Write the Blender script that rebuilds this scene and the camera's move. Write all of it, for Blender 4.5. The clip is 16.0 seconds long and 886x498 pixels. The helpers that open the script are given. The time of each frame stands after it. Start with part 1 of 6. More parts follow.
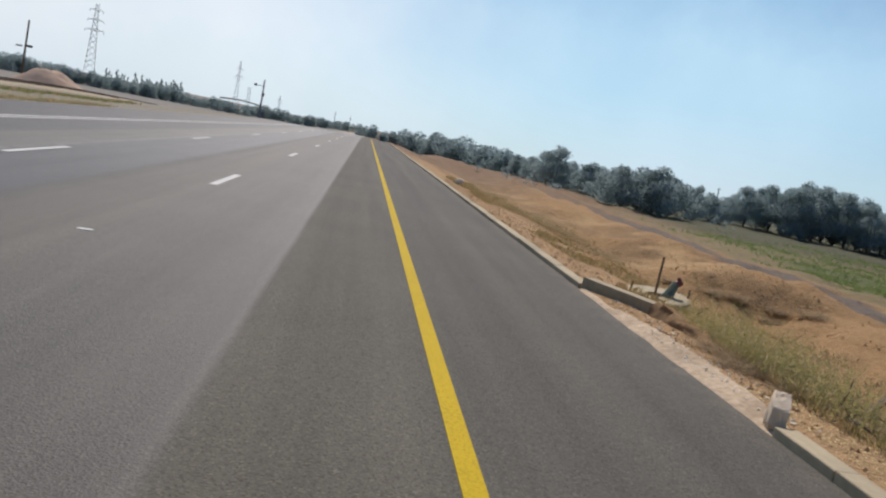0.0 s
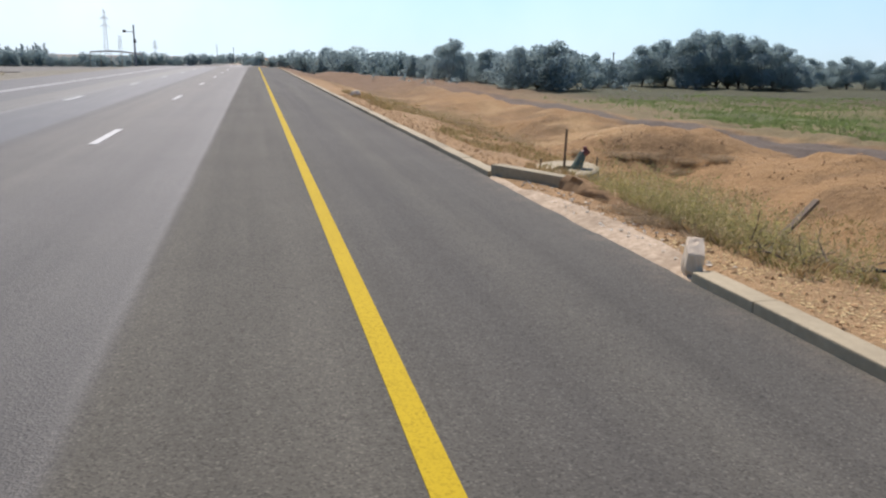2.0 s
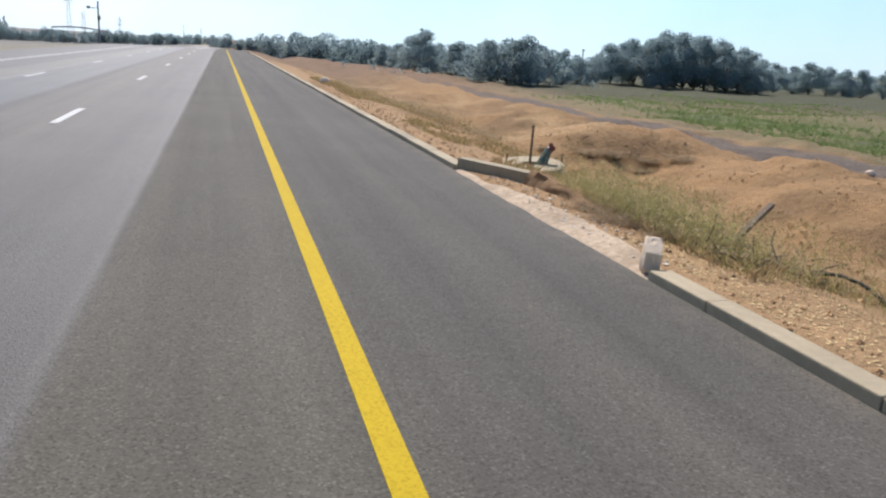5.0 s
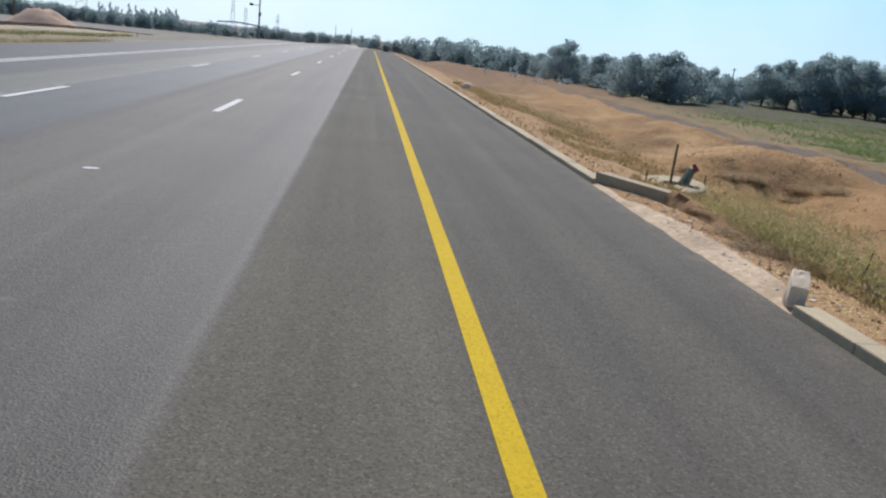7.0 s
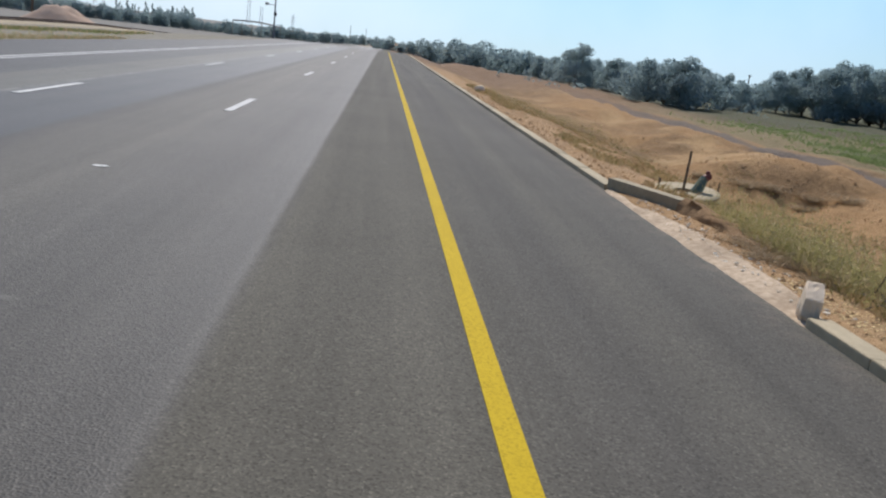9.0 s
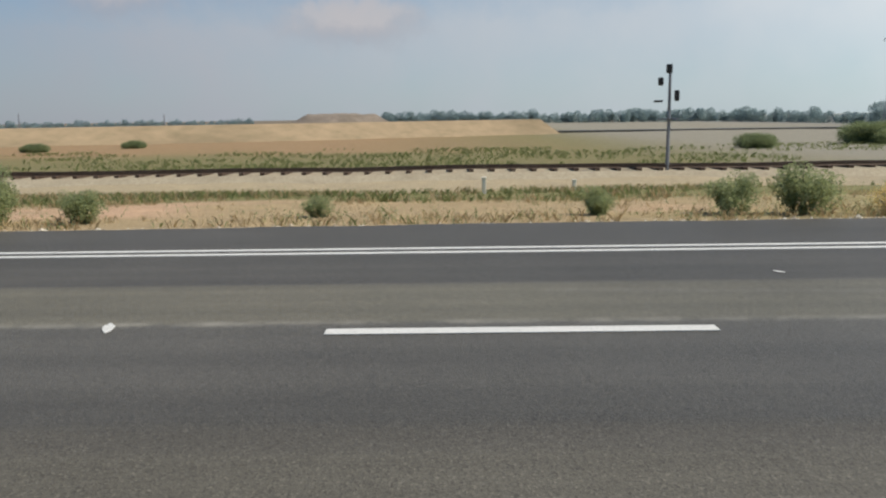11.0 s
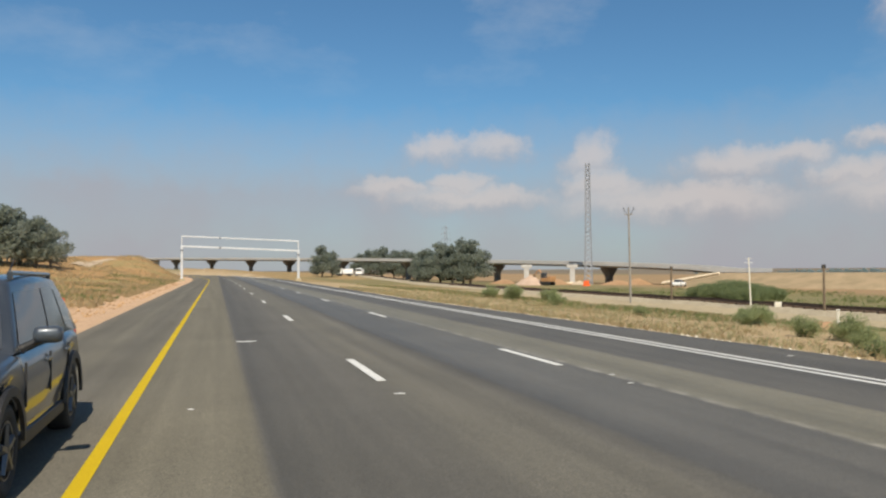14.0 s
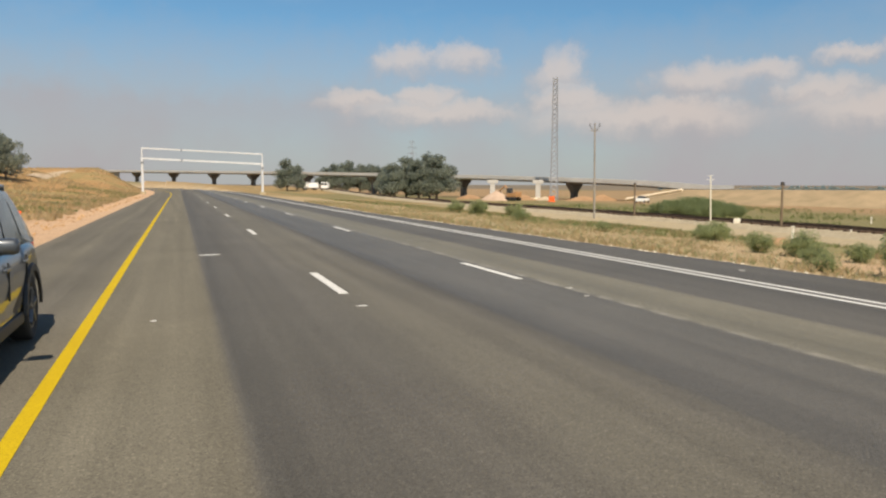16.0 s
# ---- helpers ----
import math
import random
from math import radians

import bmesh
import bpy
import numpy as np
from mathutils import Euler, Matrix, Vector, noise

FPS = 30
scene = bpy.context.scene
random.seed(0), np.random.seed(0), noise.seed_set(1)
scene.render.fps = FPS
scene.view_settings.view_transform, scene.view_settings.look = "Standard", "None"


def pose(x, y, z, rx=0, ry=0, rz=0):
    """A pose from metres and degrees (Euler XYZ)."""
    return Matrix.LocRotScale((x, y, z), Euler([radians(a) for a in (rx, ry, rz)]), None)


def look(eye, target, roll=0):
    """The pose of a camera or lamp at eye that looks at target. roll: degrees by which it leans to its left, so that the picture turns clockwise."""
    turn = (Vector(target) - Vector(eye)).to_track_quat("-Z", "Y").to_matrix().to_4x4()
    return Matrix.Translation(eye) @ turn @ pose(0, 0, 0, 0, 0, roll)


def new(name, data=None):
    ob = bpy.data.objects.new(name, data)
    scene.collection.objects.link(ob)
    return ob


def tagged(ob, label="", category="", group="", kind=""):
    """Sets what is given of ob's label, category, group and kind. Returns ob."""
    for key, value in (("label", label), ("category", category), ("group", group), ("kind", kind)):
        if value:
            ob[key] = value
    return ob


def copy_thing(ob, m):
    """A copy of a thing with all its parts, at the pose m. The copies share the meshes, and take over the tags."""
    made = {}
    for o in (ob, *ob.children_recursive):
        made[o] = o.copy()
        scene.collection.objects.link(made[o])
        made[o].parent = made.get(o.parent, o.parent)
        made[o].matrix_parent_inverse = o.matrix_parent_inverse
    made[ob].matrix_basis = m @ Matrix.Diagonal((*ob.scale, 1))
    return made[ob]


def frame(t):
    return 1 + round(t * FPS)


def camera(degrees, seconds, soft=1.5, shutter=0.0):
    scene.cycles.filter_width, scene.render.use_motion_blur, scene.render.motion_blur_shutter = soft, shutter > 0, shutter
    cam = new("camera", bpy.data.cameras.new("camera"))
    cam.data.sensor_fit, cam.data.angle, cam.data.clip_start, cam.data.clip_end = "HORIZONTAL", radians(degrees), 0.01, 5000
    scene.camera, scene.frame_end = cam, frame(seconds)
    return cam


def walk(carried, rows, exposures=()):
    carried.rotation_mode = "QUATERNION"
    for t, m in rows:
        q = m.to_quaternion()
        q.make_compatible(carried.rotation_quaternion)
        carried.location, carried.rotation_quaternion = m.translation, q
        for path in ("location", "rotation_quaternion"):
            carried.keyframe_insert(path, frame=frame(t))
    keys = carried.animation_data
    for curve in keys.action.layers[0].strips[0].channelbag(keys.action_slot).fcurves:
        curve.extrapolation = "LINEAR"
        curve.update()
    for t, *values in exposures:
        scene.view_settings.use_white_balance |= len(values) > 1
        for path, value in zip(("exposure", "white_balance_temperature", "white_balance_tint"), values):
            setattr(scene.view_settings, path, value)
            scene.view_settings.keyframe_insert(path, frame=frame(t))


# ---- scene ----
cam = camera(59.19, 16.0, soft=2.3)
# seconds, eye, turn about x, y, z
PATH = [
    (0.0000, 0.196, -0.235, 1.622, 82.21, -11.29, -5.56),
    (0.5000, 0.252, -0.209, 1.623, 81.85, -9.31, -10.09),
    (1.0000, 0.303, -0.118, 1.627, 80.66, -4.32, -12.51),
    (1.5000, 0.361, -0.113, 1.599, 77.82, -0.83, -13.09),
    (2.0000, 0.378, -0.075, 1.582, 76.31, -1.07, -13.25),
    (2.5000, 0.357, -0.105, 1.597, 75.39, -1.24, -13.46),
    (3.0000, 0.388, -0.105, 1.596, 75.20, -1.36, -14.99),
    (3.2000, 0.397, -0.158, 1.598, 75.06, -1.19, -15.73),
    (5.3000, 0.350, -0.135, 1.619, 75.92, -3.93, -14.60),
    (5.5000, 0.319, -0.119, 1.633, 76.27, -5.74, -10.81),
    (6.0000, 0.285, -0.147, 1.620, 75.60, -6.88, -7.59),
    (6.5000, 0.275, -0.192, 1.630, 75.43, -6.17, -5.79),
    (7.0000, 0.280, -0.187, 1.620, 75.43, -6.10, -5.19),
    (7.5000, 0.298, -0.184, 1.621, 75.45, -6.17, -4.94),
    (8.0000, 0.263, -0.207, 1.621, 75.61, -6.85, -4.74),
    (8.2000, 0.303, -0.123, 1.628, 75.51, -6.88, -4.28),
    (9.7000, 0.300, -0.110, 1.622, 75.40, -6.95, -4.05),
    (10.0000, 0.200, -0.060, 1.595, 74.70, -7.20, -1.60),
    (10.2000, 0.050, 0.005, 1.560, 74.20, -7.60, 6.50),
    (10.3000, -0.030, 0.047, 1.540, 74.10, -7.87, 14.02),
    (10.4000, -0.091, 0.093, 1.524, 74.61, -8.08, 22.78),
    (10.5000, -0.132, 0.124, 1.512, 75.13, -8.42, 32.66),
    (10.5333, -0.131, 0.122, 1.518, 75.16, -7.68, 36.53),
    (10.5667, -0.130, 0.120, 1.523, 75.25, -6.95, 40.40),
    (10.6000, -0.130, 0.119, 1.529, 75.38, -6.22, 44.26),
    (10.6333, -0.129, 0.117, 1.534, 75.56, -5.51, 48.11),
    (10.6667, -0.128, 0.115, 1.540, 75.79, -4.80, 51.97),
    (10.7000, -0.127, 0.113, 1.545, 76.07, -4.12, 55.82),
    (10.7333, -0.126, 0.112, 1.551, 76.39, -3.45, 59.67),
    (10.7667, -0.126, 0.110, 1.556, 76.76, -2.81, 63.53),
    (10.8000, -0.125, 0.108, 1.562, 77.17, -2.20, 67.39),
    (10.8333, -0.124, 0.106, 1.567, 77.61, -1.61, 71.25),
    (10.8667, -0.123, 0.105, 1.573, 78.10, -1.05, 75.11),
    (10.9000, -0.122, 0.103, 1.578, 78.62, -0.53, 78.98),
    (10.9333, -0.122, 0.101, 1.584, 79.18, -0.05, 82.85),
    (10.9667, -0.121, 0.099, 1.589, 79.77, 0.40, 86.73),
    (11.0000, -0.120, 0.098, 1.595, 80.39, 0.81, 90.61),
    (11.0333, -0.119, 0.096, 1.601, 81.03, 1.17, 94.50),
    (11.0667, -0.118, 0.094, 1.606, 81.70, 1.49, 98.39),
    (11.1000, -0.118, 0.092, 1.612, 82.38, 1.76, 102.28),
    (11.1333, -0.117, 0.090, 1.617, 83.09, 1.98, 106.18),
    (11.1667, -0.116, 0.089, 1.623, 83.80, 2.16, 110.08),
    (11.2000, -0.115, 0.087, 1.628, 84.53, 2.29, 113.99),
    (11.2333, -0.114, 0.085, 1.634, 85.27, 2.37, 117.89),
    (11.2667, -0.114, 0.083, 1.639, 86.01, 2.39, 121.80),
    (11.3000, -0.113, 0.082, 1.645, 86.74, 2.37, 125.70),
    (11.3333, -0.112, 0.080, 1.650, 87.48, 2.30, 129.61),
    (11.3667, -0.111, 0.078, 1.656, 88.21, 2.18, 133.51),
    (11.4000, -0.110, 0.076, 1.661, 88.93, 2.00, 137.42),
    (11.4333, -0.110, 0.075, 1.667, 89.63, 1.78, 141.31),
    (11.4667, -0.109, 0.073, 1.672, 90.32, 1.51, 145.21),
    (11.5000, -0.108, 0.071, 1.678, 90.99, 1.20, 149.10),
    (11.6000, -0.098, 0.085, 1.687, 91.38, 1.22, 151.39),
    (11.8000, -0.087, 0.099, 1.696, 91.78, 1.25, 153.80),
    (12.0000, -0.081, 0.108, 1.702, 92.03, 1.26, 155.28),
    (12.5000, -0.081, 0.125, 1.706, 91.99, 1.62, 158.35),
    (13.0000, -0.056, 0.016, 1.711, 91.73, 0.92, 161.44),
    (13.5000, -0.033, -0.025, 1.708, 91.56, 0.36, 163.11),
    (14.0000, -0.028, -0.028, 1.706, 91.46, 0.29, 163.81),
    (14.5000, -0.031, -0.011, 1.709, 90.93, 0.12, 163.85),
    (15.0000, -0.059, -0.194, 1.673, 87.03, 0.28, 164.36),
    (15.5000, -0.060, -0.138, 1.673, 85.57, 0.01, 163.77),
    (16.0000, -0.068, 0.079, 1.706, 85.21, -0.13, 161.35),
]
walk(cam, [(r[0], pose(*r[1:])) for r in PATH],
     exposures=((0.0, 0.12, 6800, 17), (1.0, 0.08, 6800, 17), (1.5, 0.25, 6650, 17), (2.0, 0.46, 6600, 18), (3.2, 0.62, 6650, 17), (5.5, 0.56, 6400, 17), (7.0, 0.36, 6350, 15), (8.2, 0.31, 6350, 15), (10.5, 0.16, 6700, 12), (11.5, 0.54, 7150, 9), (14.5, 0.54, 7500, 11), (15.1, 0.58, 7800, 12), (16.0, 0.6, 7950, 12)))

# ---- light ----
SUN_EL, SUN_AZ = radians(49), radians(4)
sun_way = Vector((math.sin(SUN_AZ) * math.cos(SUN_EL), math.cos(SUN_AZ) * math.cos(SUN_EL), math.sin(SUN_EL)))
sun = new("sun", bpy.data.lights.new("sun", "SUN"))
sun.data.energy, sun.data.angle, sun.data.color = 3.9, radians(0.55), (1.0, 0.95, 0.87)
sun.matrix_world = look(sun_way * 60, (0, 0, 0))

world = bpy.data.worlds.new("sky")
scene.world = world
world.use_nodes = True


class Nodes:
    """Short way to write node trees."""

    def __init__(self, tree):
        self.tree = tree
        tree.nodes.clear()

    def add(self, kind):
        return self.tree.nodes.new(kind)

    def link(self, a, b):
        self.tree.links.new(a, b)

    def put(self, sock, v):
        if isinstance(v, bpy.types.NodeSocket):
            self.link(v, sock)
        elif v is not None:
            sock.default_value = v

    def math(self, op, a, b=None, c=None, clamp=False):
        n = self.add("ShaderNodeMath")
        n.operation, n.use_clamp = op, clamp
        for s, v in zip(n.inputs, (a, b, c)):
            self.put(s, v)
        return n.outputs[0]

    def noise(self, vec, scale, detail=4.0, rough=0.55, distortion=0.0):
        n = self.add("ShaderNodeTexNoise")
        self.put(n.inputs["Vector"], vec)
        n.inputs["Scale"].default_value = scale
        n.inputs["Detail"].default_value = detail
        n.inputs["Roughness"].default_value = rough
        n.inputs["Distortion"].default_value = distortion
        return n.outputs["Fac"]

    def ramp(self, fac, stops, mode="LINEAR"):
        n = self.add("ShaderNodeValToRGB")
        n.color_ramp.interpolation = mode
        els = n.color_ramp.elements
        while len(els) < len(stops):
            els.new(0.5)
        for e, (p, c) in zip(els, stops):
            e.position = p
            e.color = (c, c, c, 1) if isinstance(c, (int, float)) else (*c, 1)
        self.put(n.inputs[0], fac)
        return n.outputs[0]

    def mix(self, fac, a, b, blend="MIX"):
        n = self.add("ShaderNodeMix")
        n.data_type, n.blend_type = "RGBA", blend
        self.put(n.inputs[0], fac)
        for s, v in ((n.inputs[6], a), (n.inputs[7], b)):
            self.put(s, (*v, 1) if isinstance(v, tuple) and len(v) == 3 else v)
        return n.outputs[2]

    def bump(self, height, strength, distance=0.02):
        n = self.add("ShaderNodeBump")
        n.inputs["Strength"].default_value = strength
        n.inputs["Distance"].default_value = distance
        self.put(n.inputs["Height"], height)
        return n.outputs[0]


def build_sky():
    g = Nodes(world.node_tree)
    way = g.add("ShaderNodeTexCoord").outputs["Generated"]
    sky = g.add("ShaderNodeTexSky")
    sky.sky_type, sky.sun_disc = "NISHITA", False
    sky.sun_elevation, sky.sun_rotation = SUN_EL, SUN_AZ
    sky.air_density, sky.dust_density, sky.ozone_density, sky.altitude = 1.0, 0.35, 2.0, 60
    sep = g.add("ShaderNodeSeparateXYZ")
    g.link(way, sep.inputs[0])
    az = g.math("MULTIPLY", g.math("ARCTAN2", sep.outputs[0], sep.outputs[1]), 57.29578)
    el = g.math("MULTIPLY", g.math("ARCSINE", sep.outputs[2]), 57.29578)
    # cumulus heads over the plain: bearing, height, half width, half height in degrees
    heads = [(-163.9, 8.4, 2.6, 1.2), (-159.8, 8.4, 2.5, 1.1), (-152.9, 7.3, 2.0, 1.9), (-151.9, 5.4, 2.9, 1.2),
             (-143.0, 6.7, 3.8, 1.3), (-135.9, 5.8, 2.6, 1.1), (-134.1, 8.2, 2.1, 0.7), (-129.6, 8.1, 2.7, 0.9),
             (-124.8, 5.8, 2.9, 0.9), (-162.6, 5.9, 2.6, 0.9), (-167.4, 5.6, 2.8, 0.8), (-144.6, 4.8, 3.6, 0.9),
             (-130.4, 15.6, 3.8, 1.5), (-125.5, 13.2, 3.1, 2.2), (-119.0, 14.0, 4.4, 2.2), (-113.0, 8.4, 3.4, 1.6),
             (-105.0, 11.0, 6.0, 2.5), (-97.0, 6.5, 4.5, 1.5), (-147.0, 4.2, 8.0, 1.3), (-131.0, 4.4, 7.0, 1.3), (-161.5, 4.8, 6.0, 0.9), (-139.5, 7.2, 2.6, 0.9)]
    wob = g.add("ShaderNodeTexNoise")
    wob.inputs["Scale"].default_value, wob.inputs["Detail"].default_value, wob.inputs["Roughness"].default_value = 26.0, 6.0, 0.62
    g.link(way, wob.inputs["Vector"])
    ws = g.add("ShaderNodeSeparateColor")
    g.link(wob.outputs["Color"], ws.inputs[0])
    azw = g.math("ADD", az, g.math("MULTIPLY", g.math("SUBTRACT", ws.outputs[0], 0.5), 4.6))
    elw = g.math("ADD", el, g.math("MULTIPLY", g.math("SUBTRACT", ws.outputs[1], 0.5), 2.8))
    total = None
    shade = None
    for a, e, w, h in heads:
        u = g.math("DIVIDE", g.math("SUBTRACT", azw, a), w * 1.45)
        v = g.math("DIVIDE", g.math("SUBTRACT", elw, e), h * 1.65)
        d = g.math("ADD", g.math("MULTIPLY", u, u), g.math("MULTIPLY", v, v))
        k = g.math("SUBTRACT", 1.0, d, clamp=True)
        k = g.math("MULTIPLY", k, g.math("MULTIPLY_ADD", v, 0.6, 0.8, clamp=True))
        total = k if total is None else g.math("MAXIMUM", total, k)
        lit = g.math("MULTIPLY", k, g.math("ADD", g.math("MULTIPLY", v, 0.8), 0.5, clamp=True))
        shade = lit if shade is None else g.math("MAXIMUM", shade, lit)
    heads_mask = g.ramp(total, [(0.0, 0.0), (0.95, 0.74)], "EASE")
    # haze scatters sunlight forwards: brighter on the sun's side
    aim = g.add("ShaderNodeVectorMath")
    aim.operation = "DOT_PRODUCT"
    g.link(way, aim.inputs[0])
    aim.inputs[1].default_value = sun_way
    glow = g.ramp(g.math("MULTIPLY_ADD", aim.outputs["Value"], 0.5, 0.5), [(0.3, 0.0), (0.6, 0.35), (0.85, 1.0)])
    # thin grey veil low over the plain, and loose high cloud
    veil = g.math("MULTIPLY", g.ramp(g.math("DIVIDE", g.math("ADD", el, g.math("MULTIPLY", g.math("SUBTRACT", ws.outputs[2], 0.5), 3.0)), g.math("MULTIPLY_ADD", glow, 9.0, 12.0)), [(0.0, 1.0), (0.45, 0.9), (0.68, 0.5), (1.0, 0.0)]),
                  g.ramp(g.noise(way, 4.0, 5.0), [(0.3, 0.7), (0.65, 0.98)]))
    stretch = g.add("ShaderNodeMapping")
    stretch.inputs["Scale"].default_value = (1.0, 1.0, 2.2)
    g.link(way, stretch.inputs[0])
    loose = g.math("MULTIPLY", g.ramp(g.noise(stretch.outputs[0], 3.2, 7.0, 0.6), [(0.52, 0.0), (0.72, 0.45)]),
                   g.ramp(g.math("DIVIDE", el, 90.0), [(0.1, 0.0), (0.3, 1.0)]))
    air = g.mix(1.0, sky.outputs[0], (0.295, 0.525, 0.675), "MULTIPLY")
    # the haze on the sun's side is whiter over the plain and bluer over the woods
    side = g.ramp(g.math("DIVIDE", g.math("ADD", az, 40.0), 80.0), [(0.3, 0.0), (0.72, 1.0)], "EASE")
    bright = g.mix(side, (7.2, 7.9, 8.3), (4.2, 6.5, 7.9))
    bright = g.mix(g.ramp(g.math("DIVIDE", el, 10.0), [(0.0, 0.75), (0.6, 0.0)]), bright, (5.6, 7.1, 7.9))
    col = g.mix(veil, air, g.mix(glow, (2.25, 2.37, 2.88), bright))
    col = g.mix(loose, col, (4.6, 4.7, 4.9))
    head_col = g.mix(g.ramp(shade, [(0.05, 0.0), (0.5, 1.0)]), (2.4, 2.48, 2.95), (3.6, 3.5, 3.75))
    col = g.mix(heads_mask, col, head_col)
    back = g.add("ShaderNodeBackground")
    g.link(col, back.inputs[0])
    back.inputs[1].default_value = 0.113
    g.link(back.outputs[0], g.add("ShaderNodeOutputWorld").inputs[0])


build_sky()

# ---- materials ----
def material(name, colors, scale=8.0, rough=0.8, bump=0.2, bump_scale=None, metal=0.0, second=0.0, island=0.0, obj=0.0, coat=0.0, spec=0.5, dist=0.01):
    """A surface with two scales of variation. colors: two colours between which the grain wanders."""
    m = bpy.data.materials.new(name)
    m.use_nodes = True
    g = Nodes(m.node_tree)
    at = g.add("ShaderNodeTexCoord").outputs["Object"]
    fine = g.noise(at, scale, 6.0, 0.65)
    broad = g.noise(at, scale / 9.0, 3.0)
    c = g.mix(g.ramp(fine, [(0.3, 0.0), (0.7, 1.0)]), colors[0], colors[1])
    dark = tuple(v * 0.62 for v in colors[0])
    c = g.mix(g.math("MULTIPLY", g.ramp(broad, [(0.45, 0.0), (0.7, 1.0)]), second), c, dark)
    if island:
        r = g.add("ShaderNodeNewGeometry").outputs["Random Per Island"]
        c = g.mix(island, c, g.mix(r, tuple(v * 0.45 for v in colors[0]), tuple(min(1, v * 1.6) for v in colors[1])))
    if obj:
        r = g.add("ShaderNodeObjectInfo").outputs["Random"]
        c = g.mix(obj, c, g.mix(r, tuple(v * 0.6 for v in colors[0]), tuple(min(1, v * 1.35) for v in colors[1])))
    p = g.add("ShaderNodeBsdfPrincipled")
    g.link(c, p.inputs["Base Color"])
    g.put(p.inputs["Roughness"], g.math("ADD", rough - 0.08, g.math("MULTIPLY", fine, 0.16), clamp=True))
    p.inputs["Metallic"].default_value = metal
    p.inputs["Coat Weight"].default_value = coat
    p.inputs["Coat Roughness"].default_value = 0.04
    p.inputs["Specular IOR Level"].default_value = spec
    if bump:
        g.link(g.bump(g.noise(at, bump_scale or scale * 3, 5.0, 0.7), bump, dist), p.inputs["Normal"])
    g.link(p.outputs[0], g.add("ShaderNodeOutputMaterial").inputs[0])
    return m


def leaf_material(name, dark, light, rough=0.65, spec=0.25, through_light=0.58):
    """Leaves: colour differs from leaf to leaf, and some light comes through."""
    m = bpy.data.materials.new(name)
    m.use_nodes = True
    g = Nodes(m.node_tree)
    r = g.add("ShaderNodeNewGeometry").outputs["Random Per Island"]
    at = g.add("ShaderNodeTexCoord").outputs["Object"]
    c = g.mix(g.math("ADD", g.math("MULTIPLY", r, 0.6), g.math("MULTIPLY", g.noise(at, 0.9, 3.0), 0.5), clamp=True), dark, light)
    p = g.add("ShaderNodeBsdfPrincipled")
    g.link(c, p.inputs["Base Color"])
    p.inputs["Roughness"].default_value = rough
    p.inputs["Specular IOR Level"].default_value = spec
    t = g.add("ShaderNodeBsdfTranslucent")
    g.link(c, t.inputs[0])
    mx = g.add("ShaderNodeMixShader")
    mx.inputs[0].default_value = through_light
    g.link(p.outputs[0], mx.inputs[1])
    g.link(t.outputs[0], mx.inputs[2])
    g.link(mx.outputs[0], g.add("ShaderNodeOutputMaterial").inputs[0])
    return m


